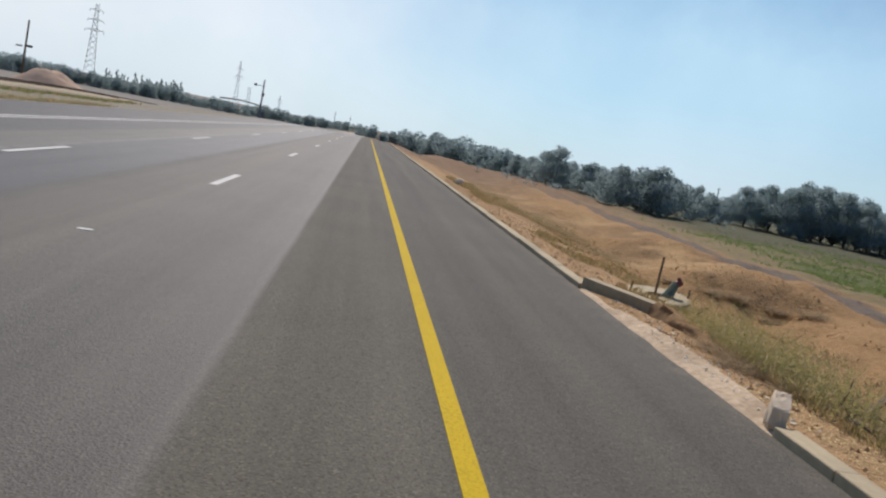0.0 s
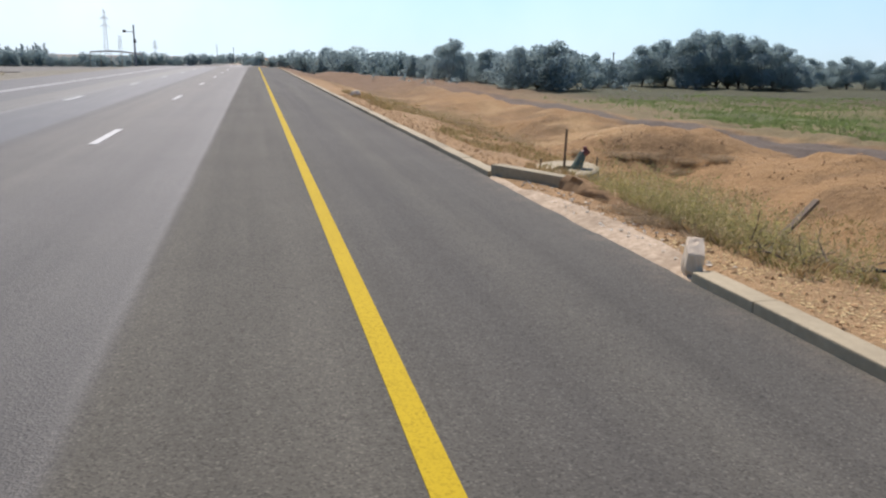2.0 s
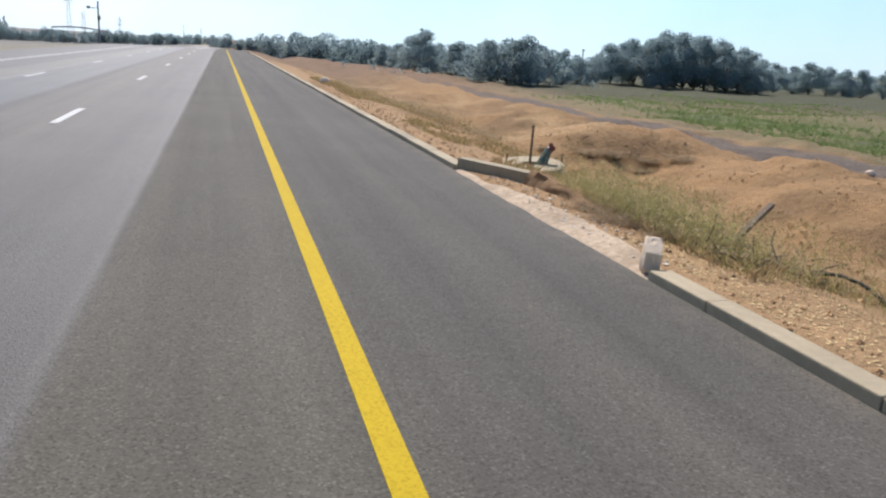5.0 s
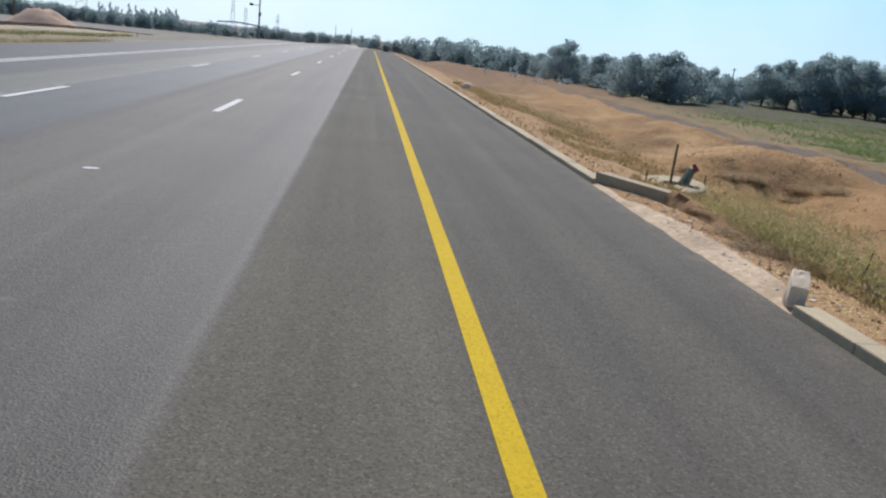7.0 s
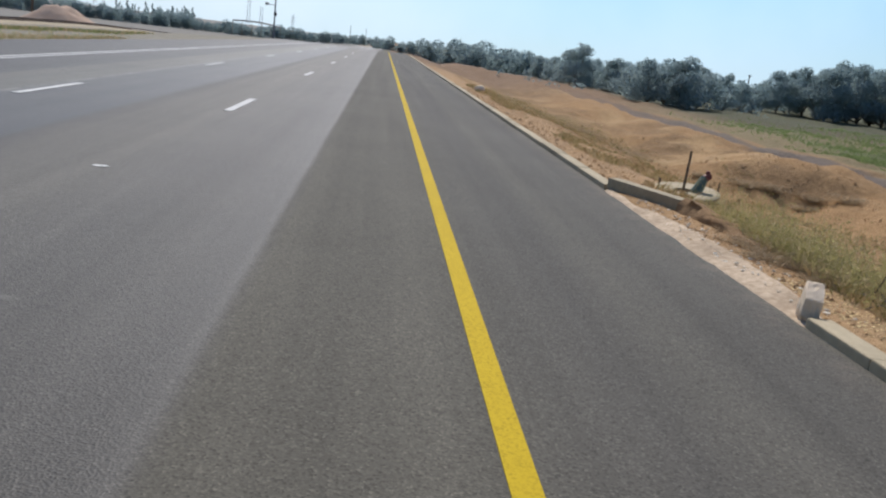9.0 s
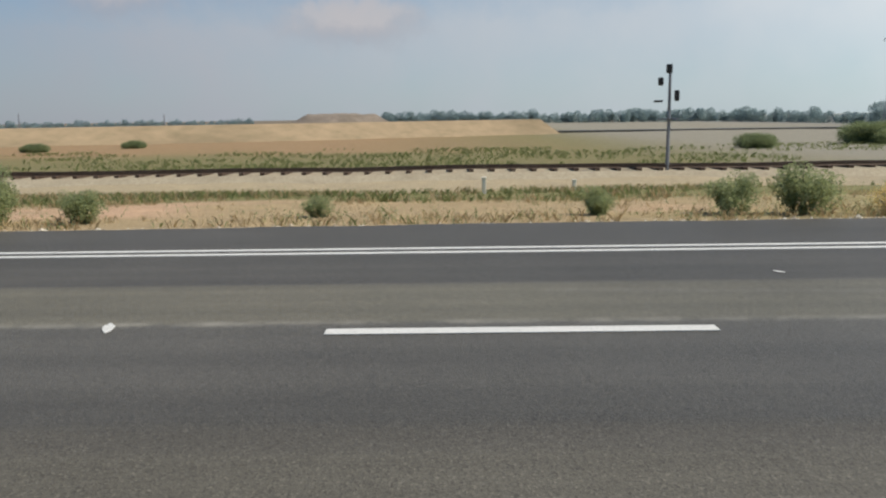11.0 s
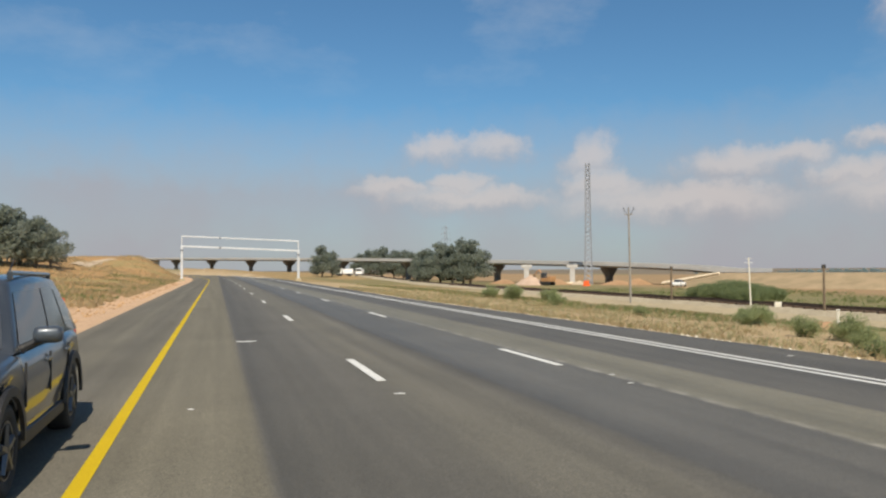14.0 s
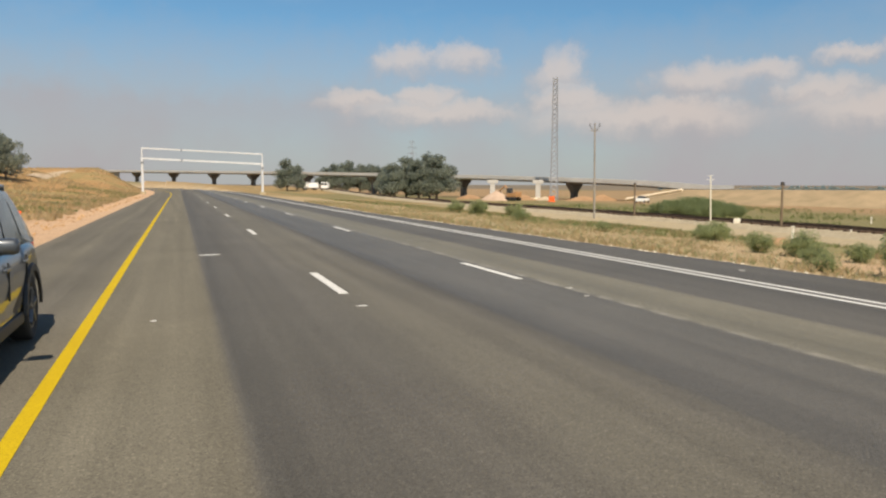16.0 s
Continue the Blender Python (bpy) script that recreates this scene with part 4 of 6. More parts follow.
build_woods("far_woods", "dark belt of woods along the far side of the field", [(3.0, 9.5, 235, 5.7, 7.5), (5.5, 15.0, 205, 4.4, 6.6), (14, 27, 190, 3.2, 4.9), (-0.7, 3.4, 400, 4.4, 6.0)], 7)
build_woods("grove_undergrowth", "low dark scrub under the grove", [(9, 26.5, 90, 0.8, 1.5)], 9, 0.13)
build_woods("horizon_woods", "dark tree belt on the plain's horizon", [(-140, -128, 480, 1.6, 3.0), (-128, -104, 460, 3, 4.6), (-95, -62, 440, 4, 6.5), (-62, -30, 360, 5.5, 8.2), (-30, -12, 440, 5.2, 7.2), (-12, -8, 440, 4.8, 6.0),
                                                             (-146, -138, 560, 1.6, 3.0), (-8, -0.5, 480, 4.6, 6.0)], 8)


def build_bush(name, label, seed, r0, h, mat, leaf=0.05, per=1500, stems=9):
    """A shrub of many leafy shoots that fan out from the root."""
    rn = random.Random(seed)
    g = np.random.default_rng(seed)
    bush = thing(name, label, "bush")
    bm = fresh()
    balls = []
    for i in range(stems * 3):
        a, t = rn.random() * math.tau, rn.random() ** 0.6
        tip = Vector((math.cos(a) * r0 * t * 0.85, math.sin(a) * r0 * t * 0.85, h * (0.97 - 0.3 * t * t) * (0.55 + 0.45 * rn.random())))
        if i % 3 == 0:
            tube(bm, (tip.x * 0.12, tip.y * 0.12, -0.06), tip, 0.014, 0.004, 5)
        for k in (0.25, 0.5, 0.75, 1.0):
            balls.append((tip.x * k, tip.y * k, max(0.06, tip.z * k), r0 * (0.2 + 0.12 * rn.random())))
    part("stems", bm, BARK, bush)
    v, f = leaf_cloud(g, balls, per, leaf, 1.0)
    leaves = new("leaves", pydata("leaves", v.tolist(), f.tolist(), mat))
    leaves.parent = bush
    return bush


GREEN_BUSH = "feathery green roadside shrub in dry grass"
shrubs = [build_bush("roadside_shrub", GREEN_BUSH, 200 + i, 0.62, 1.05, SCRUB, 0.024, 4300) for i in range(3)]
shrub_spots = [(-12.6, -9.15, 1.12), (-13.3, -11.3, 0.9), (-12.9, -7.55, 0.95), (-13.2, -6.2, 0.75), (-13.2, 6.0, 1.0), (-13.5, 10.4, 1.15), (-14.9, 19.0, 1.1),
               (-13.4, 4.9, 0.85), (-13.6, 2.6, 0.6), (-15.2, 23.4, 0.8), (-15.6, 26.8, 0.75), (-16.5, -17.3, 0.95), (-17.0, -15.7, 0.7), (-12.7, -12.6, 0.5), (-22.5, -29.0, 0.7),
               (-23.6, -31.0, 0.8), (-22.9, -58.5, 1.5), (-22.0, -61.5, 1.3), (-24.5, -55.0, 1.4), (-16.2, -18.6, 0.8), (-14.1, -14.3, 0.65), (-20.5, -45, 1.0), (-13.9, -2.3, 0.5), (-14.2, 14.0, 0.7), (-19.3, -24.6, 1.0), (-20.4, -25.8, 0.9), (-18.3, -24.0, 0.75), (-21.2, -27.0, 0.8), (-17.6, -30.0, 0.6)]
for i, (x, y, s) in enumerate(shrub_spots):
    if i < 3:
        set_down(shrubs[i], x, y, 40 * i, s, 0.03)
        tagged(shrubs[i], group="roadside shrubs")
    else:
        ob = copy_thing(shrubs[i % 3], pose(x, y, gz(x, y) - 0.03, 0, 0, 77 * i))
        k = 0.82 if y > 0 else 0.78
        ob.scale = (s * max(k, 1.05), s * max(k, 1.05), s * k)
brush = [build_bush("dry_brush", "clump of dry brown brush on the spoil bank", 230 + i, 0.7, 0.75, BRUSH, 0.02, 1100) for i in range(2)]
for i, (x, y, s) in enumerate([(11.3, 20.4, 0.8), (12.2, 19.9, 0.7), (12.9, 19.3, 0.8), (4.35, 7.1, 0.42), (4.25, 6.75, 0.38), (4.5, 6.45, 0.34), (10.6, 20.6, 0.75), (4.75, 6.9, 0.36), (4.95, 5.5, 0.2), (11.8, 19.4, 0.6), (5.3, 5.2, 0.22), (9.6, 21.4, 0.5), (4.2, 7.45, 0.42), (4.45, 7.65, 0.38), (4.6, 7.05, 0.44), (4.35, 6.2, 0.36), (4.7, 6.35, 0.42), (4.12, 6.95, 0.36), (4.4, 6.7, 0.46), (4.3, 8.1, 0.3)]):
    if i < 2:
        set_down(brush[i], x, y, 50 * i, s, 0.03)
        brush[i].scale = (s * 1.25, s * 1.25, s * 0.4)
        tagged(brush[i], group="brush clumps")
    else:
        copy_thing(brush[i % 2], pose(x, y, gz(x, y) - 0.03, 0, 0, 61 * i)).scale = (s * 1.25, s * 1.25, s * 0.4)
straw = build_bush("straw_bush", "yellow dry bush at the crumbling asphalt edge", 240, 0.55, 0.6, YELLOW_STRAW, 0.02, 1700)
for i, (x, y, s) in enumerate([(-12.75, 7.4, 1.0), (-12.9, 8.2, 0.85), (-13.4, 7.8, 0.9), (-13.2, 12.4, 0.6)]):
    if i == 0:
        set_down(straw, x, y, 0, s, 0.03)
        tagged(straw, group="straw bushes")
    else:
        copy_thing(straw, pose(x, y, gz(x, y) - 0.03, 0, 0, 70 * i)).scale = (s * 1.1, s * 1.1, s)
hedge = build_bush("field_thicket", "wide green thicket beyond the railway", 250, 2.6, 1.7, THICKET, 0.055, 800, 26)
for i, (b, d, s) in enumerate([(-142.4, 97, 0.95), (-143.6, 99, 1.1), (-144.8, 97, 0.9), (-141.5, 101, 0.8), (-143.0, 94, 0.7), (-145.4, 100, 0.7), (-118, 120, 0.6), (-112, 125, 0.6), (-69, 95, 0.8), (-62, 110, 1.3), (-60.5, 112, 1.2)]):
    x, y = by_bearing(b, d)
    if i == 0:
        set_down(hedge, x, y, 0, s, 0.1)
        tagged(hedge, group="thickets")
    else:
        copy_thing(hedge, pose(x, y, gz(x, y) - 0.1, 0, 0, 47 * i)).scale = (s * 1.2, s * 1.2, s)


def build_grass(name, label, mat, n, seed, place, h0, h1, blades=7, width=0.012):
    """Tufts of thin blades: place(rng) gives a spot or None."""
    g = np.random.default_rng(seed)
    pts = place(g, n)
    z = land(pts[:, 0], pts[:, 1])
    vs = []
    for b in range(blades):
        a = g.random(len(pts)) * math.tau
        h = h0 + (h1 - h0) * g.random(len(pts)) ** 1.6
        out = h * (0.15 + 0.75 * g.random(len(pts)))
        base = np.stack([pts[:, 0] + g.normal(0, 0.05, len(pts)), pts[:, 1] + g.normal(0, 0.05, len(pts)), z - 0.02], 1)
        side = np.stack([-np.sin(a), np.cos(a), np.zeros(len(pts))], 1) * (width * (0.6 + g.random(len(pts))))[:, None]
        mid = base + np.stack([np.cos(a) * out * 0.35, np.sin(a) * out * 0.35, h * 0.62], 1)
        tip = base + np.stack([np.cos(a) * out, np.sin(a) * out, h], 1)
        vs.append(np.stack([base - side, base + side, mid + side * 0.6, tip, mid - side * 0.6], 1).reshape(-1, 3))
    v = np.concatenate(vs)
    f = np.arange(len(v)).reshape(-1, 5)
    tagged(new(name, pydata(name, v.tolist(), f.tolist(), mat)), label, "grass", kind="stuff")


def strip_left(g, n):
    y = g.uniform(-75, 45, n)
    e = np.interp(y, EDGE_Y, EDGE_X)
    x = e - 0.4 - 8.7 * g.random(n) ** 1.6
    keep = fbm(x, y, 2.5, 91) + 0.25 * (x > e - 1.8) > -0.03
    keep &= ~((x < e - 2.2) & (x > e - 6.0) & (y > -14) & (g.random(n) > 0.12))
    return np.stack([x, y], 1)[keep]


def far_left(g, n):
    y = g.uniform(-110, 70, n)
    x = -19 - 15 * g.random(n)
    keep = fbm(x, y, 5.0, 93) > -0.08
    return np.stack([x, y], 1)[keep]


def bank_right(g, n):
    y = 3 + 42 * g.random(n) ** 1.3
    x = 4.3 + 7.0 * g.random(n) ** 1.5
    keep = fbm(x, y, 2.0, 95) > 0.0
    return np.stack([x, y], 1)[keep]


def weeds_right(g, n):
    y = np.abs(g.normal(7.0, 1.15, n))
    x = 4.3 + np.abs(g.normal(0, 0.7, n))
    return np.stack([x, y], 1)


def field_right(g, n):
    y = 8 + 80 * g.random(n)
    x = 22 + 34 * g.random(n) ** 1.3
    keep = (fbm(x, y, 14.0, 97) + 0.3 * g.normal(0, 0.3, n) > -0.03) & (np.degrees(np.arctan2(x, y)) + g.normal(0, 2.5, n) + 16 * fbm(x, y, 9.0, 41) > 29)
    return np.stack([x, y], 1)[keep]


def hill_back(g, n):
    y = -14 - 210 * g.random(n) ** 1.6
    x = 5.2 + bend(y) + 24 * g.random(n) ** 1.4
    keep = fbm(x, y, 4.0, 99) > -0.02
    return np.stack([x, y], 1)[keep]


def hill_foot(g, n):
    y = -18 - 110 * g.random(n) ** 1.3
    x = 5.6 + bend(y) + 9 * g.random(n) ** 1.6
    return np.stack([x, y], 1)[fbm(x, y, 6.0, 103) > 0.05]


build_grass("dry_verge_grass", "dry straw-coloured grass along the road edge", STRAW, 6000, 1, strip_left, 0.04, 0.2, 7, 0.0045)
build_grass("green_verge_grass", "green weeds scattered in the dry verge", GREEN_GRASS, 1500, 2, strip_left, 0.04, 0.18, 7, 0.0045)
build_grass("green_belt_grass", "green grass between the sand path and the railway", GREEN_GRASS, 15000, 3, far_left, 0.07, 0.3, 6, 0.014)
build_grass("dry_belt_grass", "dry grass between the sand path and the railway", STRAW, 5000, 13, far_left, 0.08, 0.34, 6, 0.014)
build_grass("dry_bank_grass", "dry grass on the red soil bank behind the kerb", STRAW, 9500, 4, bank_right, 0.02, 0.15, 6, 0.0028)
def build_wisps(name, label, mat, n, seed, place, height, size):
    """Airy weeds: single stems that carry seeds and small leaves, thinner towards the top."""
    g = np.random.default_rng(seed)
    pts = place(g, n)
    z = land(pts[:, 0], pts[:, 1])
    m = len(pts)
    h = height * (0.25 + 0.75 * g.random(m) ** 2)
    a = g.random(m) * math.tau
    lean = np.stack([np.cos(a), np.sin(a), np.zeros(m)], 1) * (h * (0.2 + 0.6 * g.random(m)))[:, None]
    base = np.stack([pts[:, 0], pts[:, 1], z - 0.01], 1)
    vs = []
    for k in range(9):
        t = ((k + g.random(m)) / 9)[:, None]
        c = base + lean * t ** 1.6 + np.stack([np.zeros(m), np.zeros(m), h], 1) * t + g.normal(0, 0.012, (m, 3))
        u = g.normal(size=(m, 3))
        u /= np.linalg.norm(u, axis=1)[:, None]
        w = np.cross(u, g.normal(size=(m, 3)))
        w /= np.linalg.norm(w, axis=1)[:, None]
        s = size * (0.5 + g.random(m))[:, None]
        u, w = u * s, w * s * 0.35
        vs.append(np.stack([c - u, c + w, c + u, c - w], 1).reshape(-1, 3))
    side = np.stack([-np.sin(a), np.cos(a), np.zeros(m)], 1) * 0.0009
    tip = base + lean + np.stack([np.zeros(m), np.zeros(m), h], 1)
    mid = base + lean * 0.33 + np.stack([np.zeros(m), np.zeros(m), h * 0.5], 1)
    vs.append(np.stack([base - side, base + side, mid + side, mid - side], 1).reshape(-1, 3))
    vs.append(np.stack([mid - side, mid + side, tip + side * 0.5, tip - side * 0.5], 1).reshape(-1, 3))
    v = np.concatenate(vs)
    tagged(new(name, pydata(name, v.tolist(), np.arange(len(v)).reshape(-1, 4).tolist(), mat)), label, "weeds", kind="stuff")


build_wisps("green_bank_weeds", "thin olive weeds by the kerb gap", WEED, 2300, 5, weeds_right, 0.55, 0.013)
build_wisps("dry_bank_weeds", "thin dry weeds by the kerb gap", STRAW, 750, 25, weeds_right, 0.5, 0.011)
build_wisps("verge_weeds", "feathery dry weeds along the verge", STRAW, 9000, 27, strip_left, 0.42, 0.022)
build_wisps("green_verge_weeds", "feathery green weeds along the verge", SCRUB, 6000, 28, strip_left, 0.4, 0.022)


def beyond_rails(g, n):
    y = g.uniform(-130, 90, n)
    x = -54 - 46 * g.random(n)
    return np.stack([x, y], 1)[fbm(x, y, 8.0, 101) > -0.02]


build_grass("field_edge_grass", "green grass of the field beyond the railway", GREEN_GRASS, 11000, 29, beyond_rails, 0.15, 0.45, 5, 0.025)
build_wisps("bank_weeds", "thin olive weeds scattered on the soil bank", WEED, 1500, 26, bank_right, 0.26, 0.013)
build_grass("green_bank_grass", "sparse green grass on the red soil bank", WEED, 4500, 6, bank_right, 0.02, 0.13, 6, 0.0028)
build_grass("field_grass", "green growth of the low field below the grove", FIELD_GREEN, 26000, 7, field_right, 0.06, 0.24, 5, 0.014)
build_grass("hill_grass", "dry grass on the slope beside the shoulder", STRAW, 11000, 8, hill_back, 0.1, 0.42, 6, 0.014)


build_grass("green_hill_grass", "green weeds along the foot of the slope", GREEN_GRASS, 5200, 9, hill_foot, 0.06, 0.3, 6, 0.014)


def build_clods(name, label, mat, n, seed, place, lo, hi, flat=0.7):
    """Loose clods and stones, each a rough little lump."""
    g = np.random.default_rng(seed)
    pts = place(g, n)
    z = land(pts[:, 0], pts[:, 1])
    vs, fs = [], []
    shape = np.array([(1, 0, 0), (-1, 0, 0), (0, 1, 0), (0, -1, 0), (0, 0, 1), (0, 0, -0.6)], float)
    tri = np.array([(0, 2, 4), (2, 1, 4), (1, 3, 4), (3, 0, 4), (2, 0, 5), (1, 2, 5), (3, 1, 5), (0, 3, 5)])
    for i, (p, zz) in enumerate(zip(pts, z)):
        s = lo + (hi - lo) * g.random() ** 3
        v = shape * s * g.uniform(0.6, 1.3, (6, 3)) * (1, 1, flat)
        a = g.random() * 6.28
        c, d = math.cos(a), math.sin(a)
        v = np.stack([v[:, 0] * c - v[:, 1] * d + p[0], v[:, 0] * d + v[:, 1] * c + p[1], v[:, 2] + zz + s * 0.25], 1)
        vs.append(v)
        fs.append(tri + 6 * i)
    tagged(new(name, pydata(name, np.concatenate(vs).tolist(), np.concatenate(fs).tolist(), mat)), label, "stones", kind="stuff")


CLOD = material("red_clods", ((0.36, 0.21, 0.10), (0.5, 0.32, 0.17)), 9, 0.95, 0.5, island=0.3, spec=0.1)
RUBBLE = material("pale_rubble", ((0.50, 0.40, 0.28), (0.68, 0.60, 0.5)), 9, 0.95, 0.4, island=0.5, spec=0.1)

CHIP = material("warm_stone_chips", ((0.48, 0.32, 0.14), (0.68, 0.50, 0.27)), 9, 0.95, 0.3, island=0.5, spec=0.1)


def in_gap(g, n):
    y = g.uniform(5.1, 9.6, n)
    x = 3.56 + 0.55 * g.random(n) ** 1.3
    return np.stack([x, y], 1)


def edge_left(g, n):
    y = g.uniform(-60, 45, n)
    x = np.interp(y, EDGE_Y, EDGE_X) - 0.02 + g.normal(-0.12, 0.16, n)
    return np.stack([x, y], 1)


def heap_left(g, n):
    y = g.normal(9.6, 1.1, n)
    x = np.interp(y, EDGE_Y, EDGE_X) - 0.1 + g.normal(-0.15, 0.2, n)
    return np.stack([x, y], 1)


def behind_kerb(g, n):
    y = g.uniform(1.5, 34, n) ** 1.0
    x = 3.75 + np.abs(g.normal(0, 0.55, n))
    return np.stack([x, y], 1)


def near_kerb(g, n):
    y = g.uniform(1.5, 6.2, n)
    x = 3.85 + np.abs(g.normal(0, 0.5, n))
    return np.stack([x, y], 1)


def on_bank(g, n):
    y = 4 + 30 * g.random(n) ** 1.2
    x = 5 + 10 * g.random(n)
    return np.stack([x, y], 1)


def edge_right_back(g, n):
    y = -14 - 90 * g.random(n) ** 1.5
    x = 4.2 + np.abs(g.normal(0, 0.7, n))
    return np.stack([x, y], 1)


build_clods("edge_rubble", "pale rubble crumbling along the asphalt edge", RUBBLE, 4200, 11, edge_left, 0.01, 0.05)
build_clods("edge_stones", "loose grey stones dumped at the asphalt edge", material("grey_stones", ((0.2, 0.19, 0.18), (0.5, 0.48, 0.45)), 9, 0.9, 0.4, island=0.6, spec=0.2), 130, 18, heap_left, 0.03, 0.13)
build_clods("kerb_gravel", "gravel and clods behind the kerb", CLOD, 3000, 12, behind_kerb, 0.006, 0.03)
build_clods("kerb_chips", "pale stone chips in the gravel behind the kerb", CHIP, 6000, 16, near_kerb, 0.003, 0.018, 0.3)
build_clods("sand_lumps", "crumbs and lumps in the spilt sand", RUBBLE, 420, 17, in_gap, 0.005, 0.03, 0.5)
build_clods("bank_clods", "red clods on the soil bank", CLOD, 6500, 14, on_bank, 0.006, 0.05)
build_clods("shoulder_clods", "sandy clods beside the shoulder", CLOD, 700, 15, edge_right_back, 0.015, 0.1)


# ---- railway beyond the verge ----
RAIL_X = -46.0


def build_railway():
    ys = np.arange(-330, 330.1, 3.0)
    prof = [(-3.4, -0.35), (-1.9, 0.32), (1.9, 0.32), (3.6, -0.35)]
    vs, fs = [], []
    for i, y in enumerate(ys):
        base = float(land(np.array([RAIL_X]), np.array([y]))[0])
        for dx, dz in prof:
            vs.append((RAIL_X + dx, y, base + dz))
        if i:
            for j in range(3):
                a = (i - 1) * 4 + j
                fs.append((a, a + 1, a + 5, a + 4))
    tagged(new("track_bed", pydata("track_bed", vs, fs, BALLAST)), "low bank of pale crushed stone under the railway", "track bed", kind="structure")
    track = thing("railway_track", "single railway track with dark rusty rails on pale stone", "railway", kind="structure")
    for side in (-0.72, 0.72):
        vs, fs = [], []
        ring = [(-0.07, 0.0), (0.07, 0.0), (0.035, 0.05), (0.04, 0.17), (-0.04, 0.17), (-0.035, 0.05)]
        for i, y in enumerate(ys):
            base = float(land(np.array([RAIL_X]), np.array([y]))[0]) + 0.46
            vs += [(RAIL_X + side + a, y, base + b) for a, b in ring]
            if i:
                k = (i - 1) * 6
                fs += [(k + j, k + (j + 1) % 6, k + 6 + (j + 1) % 6, k + 6 + j) for j in range(6)]
        rail = new("rail", pydata("rail", vs, fs, RUST))
        rail.parent = track
    bm = fresh()
    for y in np.arange(-150, 150, 1.2):
        box(bm, (RAIL_X, y, float(land(np.array([RAIL_X]), np.array([y]))[0]) + 0.38), (2.4, 0.26, 0.18))
    s = part("sleepers", bm, RUST, track)
    tagged(s, kind="stuff")


build_railway()


# ---- viaduct ----
END_R, END_L = Vector((-112.7, -153.0)), Vector((35.0, -479.0))


def deck_z(t):
    return 0.9 + 7.4 * max(0.0, t) ** 0.6


def build_viaduct():
    via = thing("viaduct", "long grey concrete road viaduct on flared piers", "bridge")
    along = (END_L - END_R).normalized()
    across = Vector((-along.y, along.x))

    def run(name, prof, mat, t0=-0.02, t1=0.99, n=48):
        vs, fs = [], []
        for i in range(n + 1):
            t = t0 + (t1 - t0) * i / n
            p = END_R.lerp(END_L, t)
            for u, w in prof:
                q = p + across * u
                vs.append((q.x, q.y, deck_z(t) + w))
            if i:
                m = len(prof)
                k = (i - 1) * m
                fs.extend((k + j, k + (j + 1) % m, k + m + (j + 1) % m, k + m + j) for j in range(m))
        ob = new(name, pydata(name, vs, fs, mat))
        ob.parent = via
    run("deck", [(-6, -0.4), (-3.5, -0.85), (3.5, -0.85), (6, -0.4), (6, -0.3), (-6, -0.3)], BRIDGE)
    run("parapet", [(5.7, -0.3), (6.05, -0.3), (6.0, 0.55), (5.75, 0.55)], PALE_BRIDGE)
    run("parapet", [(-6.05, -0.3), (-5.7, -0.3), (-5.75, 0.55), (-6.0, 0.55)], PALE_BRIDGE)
    for t in (0.095, 0.211, 0.333, 0.448, 0.562, 0.66, 0.778, 0.905):
        p = END_R.lerp(END_L, t)
        low, top = gz(p.x, p.y) - 0.4, deck_z(t) - 0.83
        ang = math.atan2(across.y, across.x)
        bm = fresh()
        m = Matrix.Translation((p.x, p.y, 0)) @ Matrix.Rotation(ang, 4, "Z")
        rings = [(0.85, 0.75, low), (0.85, 0.75, top - min(2.6, (top - low) * 0.6)), (1.3, 0.85, top - min(1.9, (top - low) * 0.42)), (2.7, 1.1, top - 0.45), (2.7, 1.1, top)]
        prev = None
        for hw, hd, z in rings:
            ring = [bm.verts.new(m @ Vector((a * hw, b * hd, z))) for a, b in ((-1, -0.6), (-0.8, -1), (0.8, -1), (1, -0.6), (1, 0.6), (0.8, 1), (-0.8, 1), (-1, 0.6))]
            if prev:
                for j in range(8):
                    bm.faces.new((prev[j], prev[(j + 1) % 8], ring[(j + 1) % 8], ring[j]))
            prev = ring
        bm.faces.new(prev)
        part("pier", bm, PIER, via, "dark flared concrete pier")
    # sloped end of the approach, with a pale wall along it
    bm = fresh()
    p, q = by_bearing(-148.1, 168), by_bearing(-144.3, 160)
    tube(bm, (*p, -1.55), (*q, 0.6), 0.4, 0.26, 4)
    part("wing_wall", bm, PALE_STONE, via, "pale sloping wing wall")
    bm = fresh()
    q = END_L
    box(bm, (q.x + 4, q.y + 6, 4.0), (15, 9, 9), bevel=0.3)
    part("abutment", bm, PALE_BRIDGE, via, "pale concrete abutment wall")


build_viaduct()


def build_approach():
    """Earth ramp that carries the road on from the viaduct's low end."""
    along = (END_R - END_L).normalized()
    across = Vector((-along.y, along.x))
    vs, fs = [], []
    for i in range(13):
        p = END_R + along * (i * 16 - 4)
        z = deck_z(0) - 0.4 + 0.02 * i
        for u, k in ((-16, 0), (-6.2, 1), (6.2, 1), (16, 0)):
            q = p + across * u
            vs.append((q.x, q.y, z if k else gz(q.x, q.y) - 0.3))
        if i:
            fs += [((i - 1) * 4 + j, (i - 1) * 4 + j + 1, i * 4 + j + 1, i * 4 + j) for j in range(3)]
    tagged(new("approach_ramp", pydata("approach_ramp", vs, fs, material("dry_earth", ((0.26, 0.205, 0.125), (0.40, 0.295, 0.185)), 0.3, 0.95, 0.4, second=0.6, spec=0.1))),
           "dry earth ramp leading up to the viaduct", "embankment", kind="structure")


build_approach()


